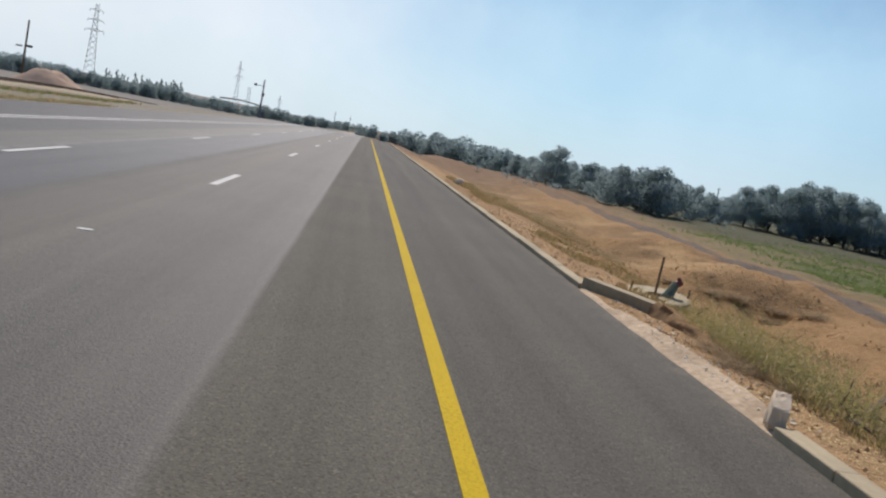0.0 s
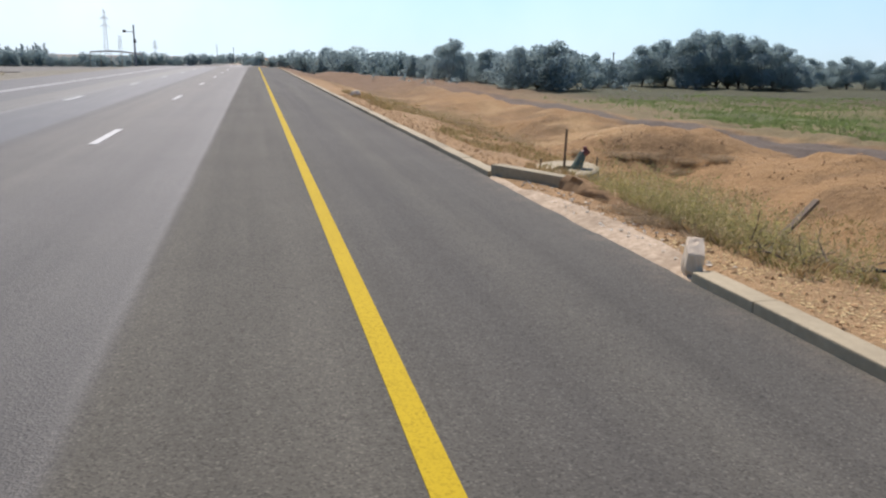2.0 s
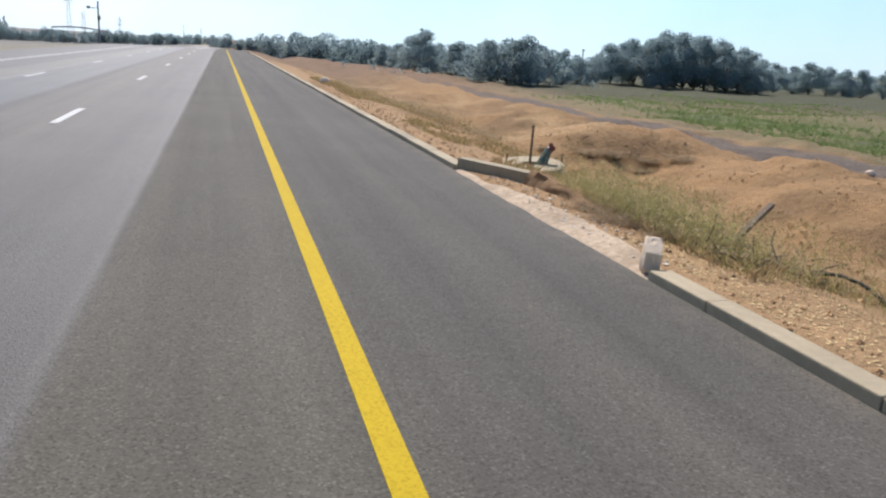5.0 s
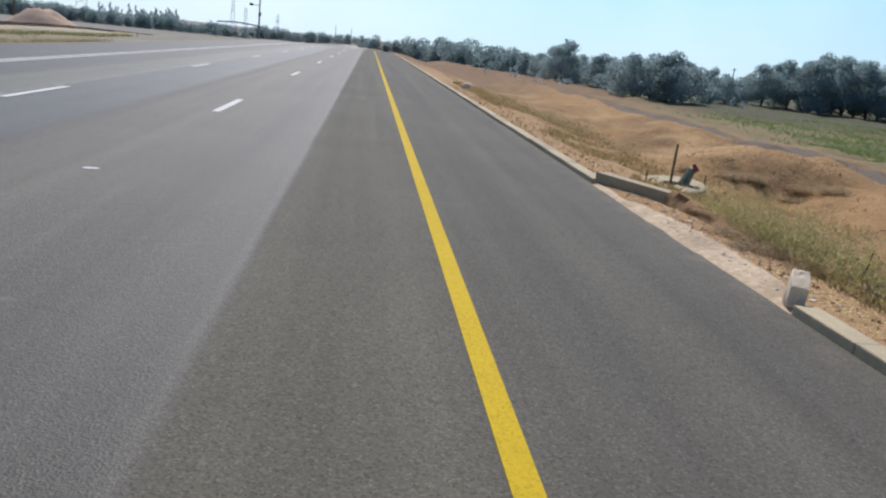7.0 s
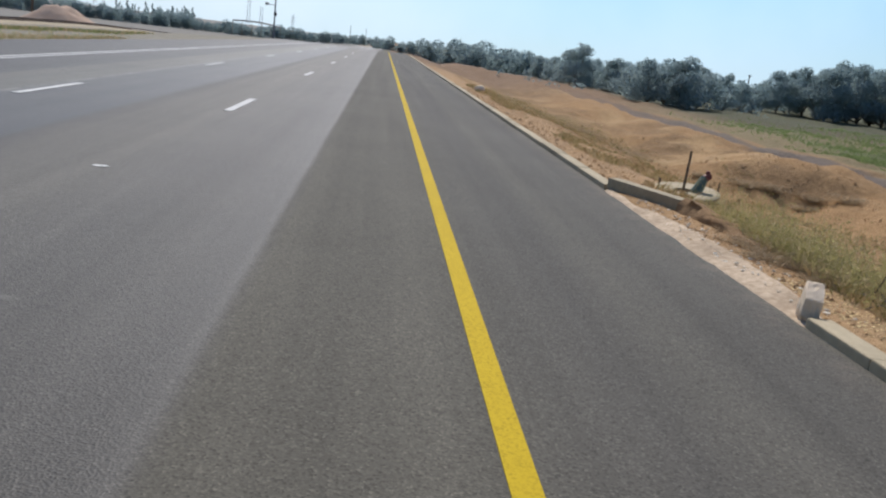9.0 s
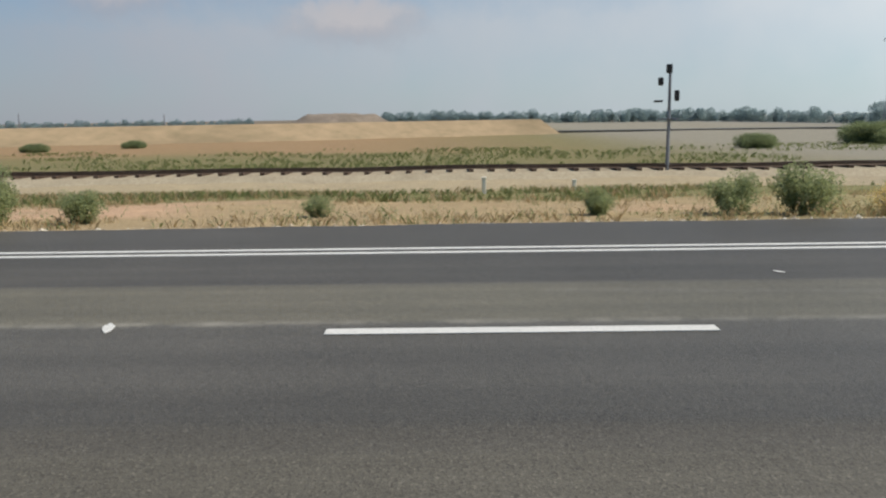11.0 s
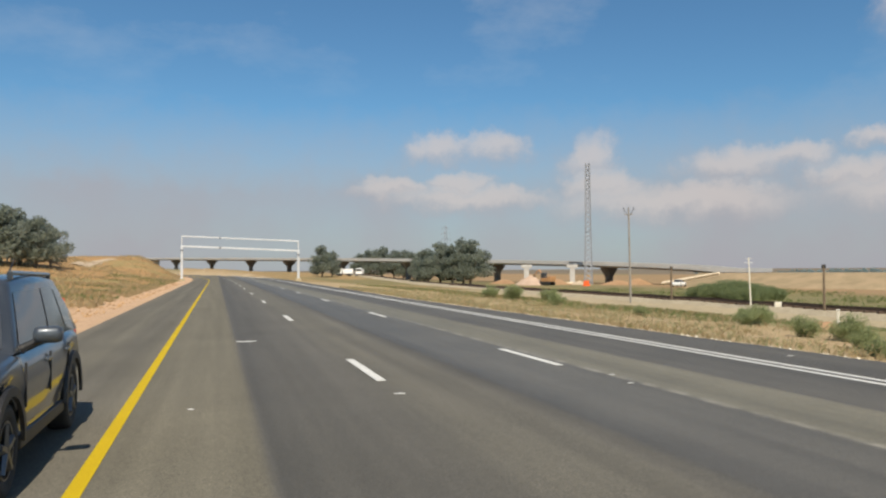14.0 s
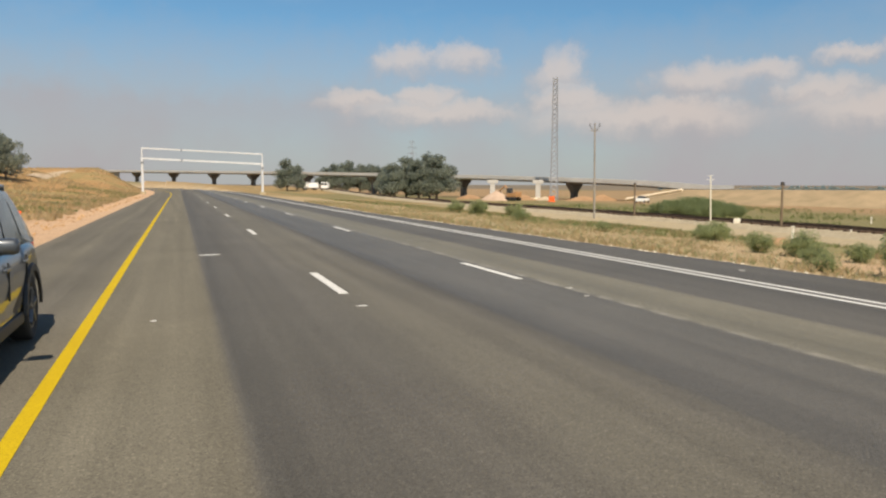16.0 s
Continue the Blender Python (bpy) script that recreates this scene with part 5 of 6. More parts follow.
def build_hill_track():
    """A pale dirt track that climbs the slope beside the gantry."""
    vs, fs = [], []
    for i in range(29):
        y = -134.0 - 52.0 * i / 28
        p = Vector((float(np.interp(-y, [134, 152, 177, 186], [20.9, 22.3, 24.2, 22.4])), y))
        for u in (-1.5, -0.5, 0.5, 1.5):
            vs.append((p.x + u, p.y, gz(p.x + u, p.y) + (0.16 if abs(u) < 1 else 0.02)))
        if i:
            fs += [((i - 1) * 4 + j, (i - 1) * 4 + j + 1, i * 4 + j + 1, i * 4 + j) for j in range(3)]
    tagged(new("hill_track", pydata("hill_track", vs, fs, SAND)), "pale dirt track climbing the dry slope", "track", kind="structure")


build_hill_track()


def build_new_pier(b, d, label):
    x, y = by_bearing(b, d)
    low = gz(x, y)
    pier = thing("bridge_pier", label, "bridge pier", (x, y, low), -b, group="new piers")
    bm = fresh()
    box(bm, (0, 0, 2.0), (1.3, 1.2, 4.4), bevel=0.12)
    part("column", bm, PALE_BRIDGE, pier)
    bm = fresh()
    box(bm, (0, 0, 4.5), (2.8, 1.4, 0.9), bevel=0.12)
    part("cap", bm, PALE_BRIDGE, pier)
    bm = fresh()
    box(bm, (0, 0, 0.15), (3.4, 2.8, 0.6), bevel=0.1)
    part("footing", bm, PALE_STONE, pier)


build_new_pier(-157.7, 208, "pale new bridge pier with a flat cap on the building site")
build_new_pier(-154.4, 204, "pale new bridge pier with a flat cap on the building site")


# ---- sign gantry over the road ----
GANTRY = material("galvanised_gantry", ((0.5, 0.51, 0.52), (0.62, 0.63, 0.64)), 2, 0.55, 0.05, metal=0.2, second=0.3)


def build_gantry():
    """Two posts and two box beams; the frame leans with the road's crossfall, so its median end is lower."""
    gy = -126.0
    gan = thing("sign_gantry", "white steel sign gantry frame without signs over the road", "gantry")
    xl, xr = 5.05, -12.6
    off = float(bend(np.array([gy]))[0])
    for x, drop in ((xl, 0.0), (xr, 0.68)):
        z0, mid, tip = gz(x + off, gy) - 0.3, 5.5 - drop, 7.02 - drop
        bm = fresh()
        box(bm, (x + off, gy, (z0 + mid) / 2), (0.34, 0.42, mid - z0), bevel=0.04)
        post = part("post", bm, GANTRY, gan)
        bm = fresh()
        box(bm, (x + off, gy, (mid + tip) / 2), (0.15, 0.22, tip - mid), bevel=0.02)
        part("post_head", bm, GANTRY, post, "thin upper post")
        bm = fresh()
        box(bm, (x + off, gy + 0.05, mid - 0.75), (0.42, 0.52, 0.28), bevel=0.02)
        part("flange", bm, LATTICE, post, "dark bolted flange")
        bm = fresh()
        box(bm, (x + off, gy, max(z0 + 0.45, 0.1)), (0.9, 0.9, 0.5), bevel=0.05)
        part("footing", bm, CONCRETE, post)
    for z, r in ((6.92, 0.2), (5.38, 0.26)):
        bm = fresh()
        a, b = Vector((xl + off, gy, z)), Vector((xr + off, gy, z - 0.68))
        m = Matrix.Translation((a + b) / 2) @ Matrix.Rotation(math.atan2(0.68, xl - xr), 4, "Y").inverted()
        box(bm, (0, 0, 0), ((a - b).length, 0.3, r), m, bevel=0.02)
        beam = part("beam", bm, GANTRY, gan)
        bm = fresh()
        box(bm, (0.18 * (a - b).length, 0.02, 0), (0.3, 0.4, r * 1.3), m, bevel=0.02)
        part("splice", bm, LATTICE, beam, "dark bolted splice")


build_gantry()


# ---- masts and poles ----
def build_lattice(name, label, b, d, height, w0, w1, arms=(), panels=12, thick=0.06):
    """A lattice mast of four legs with braces; arms are (share of height, half length)."""
    x, y = by_bearing(b, d)
    mast = thing(name, label, "pylon", (x, y, gz(x, y) - 0.3), -b)
    bm = fresh()

    def corner(i, t):
        w = (w0 + (w1 - w0) * t ** 0.8) / 2
        return Vector(((-1, 1, 1, -1)[i] * w, (-1, -1, 1, 1)[i] * w, height * t))
    for i in range(4):
        for k in range(4):
            tube(bm, corner(i, k / 4), corner(i, (k + 1) / 4), thick, n=4)
        part("leg", bm, LATTICE, mast)
        bm = fresh()
    for k in range(panels):
        t0, t1 = k / panels, (k + 1) / panels
        for i in range(4):
            j = (i + 1) % 4
            tube(bm, corner(i, t0), corner(j, t1), thick * 0.6, n=3)
            tube(bm, corner(j, t0), corner(i, t1), thick * 0.6, n=3)
    tagged(part("bracing", bm, LATTICE, mast), kind="stuff")
    for t, half in arms:
        bm = fresh()
        for s in (-1, 1):
            tube(bm, (0, 0, height * t), (s * half, 0, height * t), thick * 0.9, thick * 0.5, 4)
            tube(bm, (0, 0, height * t + 0.09 * half + 0.6), (s * half, 0, height * t), thick * 0.7, thick * 0.5, 4)
            tube(bm, (s * half, 0, height * t), (s * half, 0, height * t - 1.2), thick * 0.8, n=5)
        part("crossarm", bm, LATTICE, mast)
    return mast


build_lattice("lattice_mast", "tall slim grey lattice mast on the building site", -153.25, 200, 30.8, 1.9, 1.0, (), 26, 0.19)
build_lattice("power_pylon", "grey lattice power pylon in the haze", -163.6, 640, 40, 5.5, 1.2, ((0.72, 4), (0.84, 3.4), (0.95, 2.6)), 12, 0.14)
build_lattice("power_pylon", "tall grey lattice power pylon with three crossarm pairs", -18.8, 450, 42, 6.5, 1.2, ((0.68, 4.5), (0.8, 4), (0.92, 3.2)), 14, 0.14)
build_lattice("power_pylon", "grey lattice power pylon over the far field", -9.4, 560, 34, 3.2, 0.8, ((0.7, 2.5), (0.85, 2.0)), 12, 0.13)
build_lattice("power_pylon", "slim lattice mast over the far field", -8.55, 600, 19, 2.6, 1.9, (), 10, 0.13)
build_lattice("power_pylon", "grey lattice power pylon with short crossarms", -6.4, 600, 17, 2.6, 0.5, ((0.7, 1.6), (0.85, 1.4)), 10, 0.1)
build_lattice("power_pylon", "wide-legged lattice power pylon behind the railway", -60.9, 330, 44, 7.5, 1.4, ((0.7, 5), (0.82, 4.4), (0.94, 3.6)), 14, 0.16)
build_lattice("power_pylon", "short lattice pole with crossarms beyond the railway", -56.7, 300, 14.5, 1.6, 0.8, ((0.72, 1.6), (0.82, 1.6), (0.95, 1.6)), 10, 0.08)


def build_pole(name, label, b, d, top, r, mat, lean=0.0, bits=()):
    """A plain tapered pole; bits are small fittings (z, sideways, size x, y, z, material)."""
    x, y = by_bearing(b, d)
    z = gz(x, y)
    pole = thing(name, label, "pole", (x, y, z), -b)
    bm = fresh()
    h = top - z
    tube(bm, (0, 0, -0.4), (lean * h, 0, h), r * 1.2, r * 0.75, 8)
    part("shaft", bm, mat, pole)
    for zz, u, sx, sy, sz, m in bits:
        bm = fresh()
        box(bm, (lean * (zz - z) + u, 0, zz - z), (sx, sy, sz), bevel=min(sx, sz) * 0.2)
        part("fitting", bm, m, pole)
    return pole


POLE_GREY = material("grey_weathered_pole", ((0.2, 0.18, 0.155), (0.3, 0.275, 0.24)), 5, 0.85, 0.2, second=0.3)
yoke = build_pole("line_pole", "leaning grey weathered line pole with a forked insulator head", -150.3, 84, 8.05, 0.1, POLE_GREY, -0.012, ((7.3, 0, 0.9, 0.08, 0.08, POLE_GREY),))
for u in (-0.5, 0.0, 0.5):
    bm = fresh()
    tube(bm, (-0.11, 0, 9.0), (-0.11 + u, 0, 9.75), 0.05, 0.045, 6)
    tube(bm, (-0.11 + u, 0, 9.7), (-0.11 + u, 0, 10.0), 0.09, 0.05, 8)
    part("insulator", bm, LATTICE, yoke)
build_pole("power_pole", "slim steel power pole with three crossarms beyond the railway", -124.15, 92, 5.0, 0.13, LATTICE, 0,
           ((2.9, 0, 1.5, 0.1, 0.1, LATTICE), (3.8, 0, 1.8, 0.1, 0.1, LATTICE), (4.8, 0, 1.8, 0.1, 0.1, LATTICE)))
build_pole("track_post", "thin grey post beside the railway", -147.5, 83, 1.85, 0.1, WOOD, 0, ((1.7, 0, 0.28, 0.1, 0.3, BLACK),))
build_pole("track_post", "pale post with a thin crossbar beside the railway", -142.3, 72, 2.5, 0.06, CREAM, -0.03, ((2.1, 0, 0.7, 0.05, 0.07, GALV), (2.45, 0, 0.5, 0.05, 0.06, GALV)))
build_pole("track_post", "dark wooden post beside the railway", -137.8, 66, 1.85, 0.09, WOOD, 0, ((1.75, 0, 0.3, 0.12, 0.3, BLACK),))
build_pole("signal_mast", "railway signal mast with dark lamp heads", -74.6, 47, 4.35, 0.1, LATTICE, 0,
           ((4.1, -0.05, 0.35, 0.3, 0.5, BLACK), (3.4, -0.5, 0.3, 0.3, 0.45, BLACK), (2.6, 0.4, 0.28, 0.3, 0.6, BLACK), (2.3, -0.6, 0.5, 0.2, 0.12, BLACK), (1.3, 0, 1.2, 0.6, 0.08, LATTICE)))
build_pole("sign_pole", "pole with a side arm and boxed fitting", -7.6, 210, 8.2, 0.22, LATTICE, 0,
           ((6.6, -1.0, 2.0, 0.2, 0.16, LATTICE), (6.7, -2.1, 0.8, 0.5, 0.6, BLACK), (4.4, 0.1, 0.7, 0.5, 0.9, BLACK)))
build_pole("line_pole", "dark line pole with a transformer by the spoil heap", -22.6, 190, 9.5, 0.22, WOOD, 0.02, ((4.2, 0.7, 1.2, 0.4, 0.5, BLACK), (4.0, -1.2, 1.3, 0.3, 0.3, BLACK)))
build_pole("line_pole", "grey line pole on the far field", -24.6, 260, 7.5, 0.25, LATTICE)
build_pole("line_pole", "thin pole over the far grove", 13.95, 118, 4.6, 0.08, WOOD, 0, ((4.4, 0, 0.7, 0.1, 0.1, WOOD),))
build_pole("line_pole", "thin dark pole behind the bushy trees", 25.4, 128, 3.1, 0.1, WOOD, 0, ((2.9, 0, 0.5, 0.1, 0.1, WOOD),))
for b, d, top in ((-2.4, 520, 7.5), (-1.3, 540, 6.5), (-118.8, 300, 4.6), (-110, 310, 4.0)):
    build_pole("line_pole", "thin grey pole far off on the plain", b, d, top, 0.2, LATTICE)

bm = fresh()
x, y = by_bearing(-140.6, 70.5)
box(bm, (0, 0, 0.32), (0.55, 0.45, 0.85), bevel=0.05)
single("cable_box", bm, CREAM, "small cream cable box beside the railway", "cable box", at=pose(x, y, gz(x, y), 0, 0, -40))
for b, d, h in ((-133.6, 62, 0.5), (-132.5, 90, 0.7), (-87.5, 31, 0.7), (-81, 34, 0.5), (-137.0, 39, 0.9)):
    bm = fresh()
    x, y = by_bearing(b, d)
    box(bm, (0, 0, h / 2), (0.16, 0.12, h), bevel=0.03)
    box(bm, (0, 0, h), (0.2, 0.16, 0.06), bevel=0.02)
    single("marker_post", bm, CREAM, "short white marker post in the grass", "marker post", group="marker posts", at=pose(x, y, gz(x, y) - 0.05, 0, 0, b))


# ---- heaps, machines and vehicles far off ----
EARTH = material("dug_earth", ((0.30, 0.18, 0.10), (0.42, 0.27, 0.16)), 2, 0.95, 0.5, second=0.5, spec=0.1)


def build_heap(name, label, b, d, rx, ry, h, mat, seed, flat=0.0):
    x, y = by_bearing(b, d)
    vs, fs = [], []
    n = 26
    for i in range(n + 1):
        for j in range(n + 1):
            u, v = i / n * 2 - 1, j / n * 2 - 1
            r = math.hypot(u, v)
            k = max(0.0, 1 - r)
            k = min(k * (1 + flat), 1 - 0.15 * flat * r)
            z = h * max(0, k) * (1 + 0.5 * float(fbm(np.array([u * 3]), np.array([v * 3]), 1.0, seed)[0])) - 0.15
            vs.append((u * rx, v * ry, z))
    fs = [(i * (n + 1) + j, (i + 1) * (n + 1) + j, (i + 1) * (n + 1) + j + 1, i * (n + 1) + j + 1) for i in range(n) for j in range(n)]
    me = pydata(name, vs, fs, mat)
    for p in me.polygons:
        p.use_smooth = True
    ob = new(name, me)
    ob.matrix_basis = pose(x, y, gz(x, y), 0, 0, -b)
    tagged(ob, label, "heap")


SPOIL = material("grey_spoil", ((0.20, 0.165, 0.13), (0.30, 0.25, 0.2)), 0.5, 0.95, 0.5, second=0.6, spec=0.1)
PINK = material("pink_spoil", ((0.42, 0.30, 0.22), (0.52, 0.40, 0.31)), 0.7, 0.95, 0.5, second=0.4, spec=0.1)
build_heap("sand_heap", "heap of fresh orange sand on the building site", -157.4, 186, 4.2, 3.4, 2.6, PINK, 1)
build_heap("sand_heap", "low heap of dug earth by the new piers", -153.9, 196, 4, 3, 1.1, SAND, 2)
build_heap("earth_heap", "rough heap of dug red earth on the building site", -155.6, 193, 4.5, 3, 1.5, EARTH, 11, 0.2)
build_heap("earth_heap", "rough heap of dug red earth on the building site", -151.2, 188, 5, 3, 1.3, EARTH, 12, 0.2)
build_heap("earth_heap", "rough heap of dug red earth on the building site", -159.4, 200, 4, 3, 1.2, EARTH, 13, 0.2)
build_heap("earth_heap", "rough heap of dug red earth on the building site", -149.8, 196, 4, 3, 1.6, EARTH, 14, 0.2)
build_heap("spoil_heap", "large flat-topped grey spoil heap on the horizon", -98.0, 420, 30, 22, 6.8, SPOIL, 3, 1.3)
build_heap("spoil_heap", "pink-grey spoil heap on the far field", -21.0, 175, 8, 6, 3.6, PINK, 4, 0.2)
build_heap("earth_heap", "small heap of dug red earth in the dry verge", -138.0, 37.5, 1.2, 0.8, 0.5, EARTH, 15, 0.3)
build_heap("spoil_heap", "low dark spoil heap near the railway", -52.5, 95, 7, 4, 1.5, SPOIL, 5, 0.4)


def build_excavator():
    x, y = by_bearing(-156.2, 184)
    ex = thing("excavator", "orange excavator working by the sand heap", "excavator", (x, y, gz(x, y)), -60)
    for s in (-0.95, 0.95):
        bm = fresh()
        box(bm, (0, s, 0.42), (3.2, 0.5, 0.8), bevel=0.3)
        part("track", bm, BLACK, ex)
    bm = fresh()
    box(bm, (-0.3, 0, 1.35), (2.8, 2.2, 0.9), bevel=0.15)
    box(bm, (-1.3, 0, 1.7), (0.9, 2.1, 0.9), bevel=0.15)
    part("body", bm, DIGGER, ex)
    bm = fresh()
    box(bm, (0.55, 0.6, 2.2), (1.2, 0.95, 1.5), bevel=0.12)
    part("cab", bm, GLASS, ex)
    bm = fresh()
    tube(bm, (0.8, -0.3, 1.6), (2.6, -0.3, 3.6), 0.22, 0.2, 6)
    tube(bm, (2.6, -0.3, 3.6), (4.2, -0.3, 2.3), 0.18, 0.14, 6)
    part("boom", bm, DIGGER, ex)
    bm = fresh()
    box(bm, (4.4, -0.3, 1.9), (0.8, 0.9, 0.7), bevel=0.15)
    part("bucket", bm, RUST, ex)


build_excavator()


def build_barrier():
    x, y = by_bearing(-153.4, 176)
    bm = fresh()
    box(bm, (0, 0, 0.15), (2.2, 0.6, 0.3), bevel=0.06)
    box(bm, (0, 0, 0.75), (2.0, 0.3, 1.0), bevel=0.08)
    single("barrier", bm, ORANGE, "bright orange plastic barrier at the mast's foot", "barrier", at=pose(x, y, gz(x, y), 0, 0, 30))


build_barrier()


def build_edge_stake():
    x, y = by_bearing(170.2, 30.0)
    stake = thing("edge_stake", "thin dark stake with an orange tag at the shoulder's edge", "stake", (x, y, gz(x, y)))
    bm = fresh()
    tube(bm, (0, 0, -0.15), (0.02, 0, 0.62), 0.03, 0.024, 6)
    part("shaft", bm, WOOD, stake)
    bm = fresh()
    box(bm, (-0.06, 0.02, 0.68), (0.07, 0.03, 0.11), bevel=0.012)
    part("tag", bm, ORANGE, stake, "orange tag")


build_edge_stake()


def build_lorry(b, d, long, turn, label):
    x, y = by_bearing(b, d)
    lorry = thing("lorry", label, "lorry", (x, y, gz(x, y)), turn, group="lorries")
    bm = fresh()
    box(bm, (long / 2 - 0.75, 0, 1.55), (1.5, 2.1, 1.9), bevel=0.2)
    part("cab", bm, WHITE_BODY, lorry)
    bm = fresh()
    box(bm, (long / 2 - 0.3, 0, 1.95), (0.66, 1.9, 0.75), bevel=0.08)
    part("windscreen", bm, GLASS, lorry)
    bm = fresh()
    box(bm, (-0.8, 0, 1.5), (long - 1.8, 2.2, 1.5), bevel=0.08)
    part("load_bed", bm, WHITE_BODY, lorry)
    bm = fresh()
    box(bm, (0, 0, 0.62), (long - 0.3, 1.0, 0.25))
    part("chassis", bm, BLACK, lorry)
    for sx in (-long / 2 + 1.0, long / 2 - 1.0):
        for s in (-0.95, 0.95):
            bm = fresh()
            tube(bm, (sx, s - 0.14, 0.45), (sx, s + 0.14, 0.45), 0.45, n=14)
            part("wheel", bm, RUBBER, lorry)


build_lorry(-171.0, 252, 5.2, 10, "white lorry parked under the viaduct")
build_lorry(-169.9, 255, 3.8, 70, "small white lorry parked under the viaduct")

far_road = tagged(new("far_road", ribbon("far_road", -196, -188, -117, 140, 4.0, -2.1, ASPHALT, 0.5)), "far side road across the plain", "road", kind="structure")


def build_far_car(b, d, turn, mat, label):
    x, y = by_bearing(b, d)
    car = thing("far_car", label, "car", (x, y, max(gz(x, y), -2.1)), turn, group="far cars")
    bm = fresh()
    box(bm, (0, 0, 0.62), (4.3, 1.75, 0.62), bevel=0.16)
    part("body", bm, mat, car)
    bm = fresh()
    box(bm, (-0.2, 0, 1.14), (2.3, 1.5, 0.55), bevel=0.2)
    part("cabin", bm, GLASS, car)
    for sx in (-1.35, 1.35):
        for s in (-0.8, 0.8):
            bm = fresh()
            tube(bm, (sx, s - 0.1, 0.32), (sx, s + 0.1, 0.32), 0.32, n=14)
            part("wheel", bm, RUBBER, car)


build_far_car(-90.5, 192, 88, WHITE_BODY, "white car on the far side road")
build_far_car(-88.9, 192, 88, WHITE_BODY, "white car on the far side road")
build_far_car(-83.4, 193, 88, WHITE_BODY, "white car on the far side road")
build_far_car(-147.0, 163, 40, WHITE_BODY, "white car on the viaduct approach")


def build_block(b, d, w, h, label):
    x, y = by_bearing(b, d)
    house = thing("apartment_block", label, "building", (x, y, gz(x, y)), -b, group="far blocks")
    bm = fresh()
    box(bm, (0, 0, h / 2 - 1), (w, 10, h + 2), bevel=0.1)
    part("wall", bm, CREAM, house)
    bm = fresh()
    box(bm, (0, 0, h + 0.25), (w + 0.6, 10.6, 0.5), bevel=0.1)
    part("roof", bm, CONCRETE, house)
    for k in range(int(h // 3)):
        for i in range(max(2, int(w // 4))):
            bm = fresh()
            n = max(2, int(w // 4))
            box(bm, (-w / 2 + w * (i + 0.5) / n, -5.02, 1.8 + 3 * k), (1.5, 0.12, 1.4))
            part("window", bm, GLASS, house)


for b, w, h in ((-49.6, 10, 12), (-48.6, 8, 10), (-47.0, 9, 15), (-45.2, 7, 14), (-44.2, 7, 13)):
    build_block(b, 760, w, h, "pale apartment block far off behind the trees")


def build_pipe_bridge():
    pipe = thing("pipe_bridge", "long low pipe bridge on the far field", "bridge")
    a, b = Vector((*by_bearing(-10.4, 330), 0.0)), Vector((*by_bearing(-7.2, 330), 0.0))
    z = 1.7
    bm = fresh()
    for i in range(8):
        t0, t1 = i / 8, (i + 1) / 8
        p, q = a.lerp(b, t0), a.lerp(b, t1)
        tube(bm, (p.x, p.y, z - 0.6 * t0 + 0.7 * math.sin(math.pi * t0)), (q.x, q.y, z - 0.6 * t1 + 0.7 * math.sin(math.pi * t1)), 0.3, n=8)
    part("deck", bm, PALE_BRIDGE, pipe)
    for i in range(6):
        p = a.lerp(b, i / 5)
        bm = fresh()
        tube(bm, (p.x, p.y, gz(p.x, p.y) - 0.3), (p.x, p.y, z - 0.12 * i + 0.7 * math.sin(math.pi * i / 5)), 0.12, n=6)
        part("leg", bm, CONCRETE, pipe)


build_pipe_bridge()


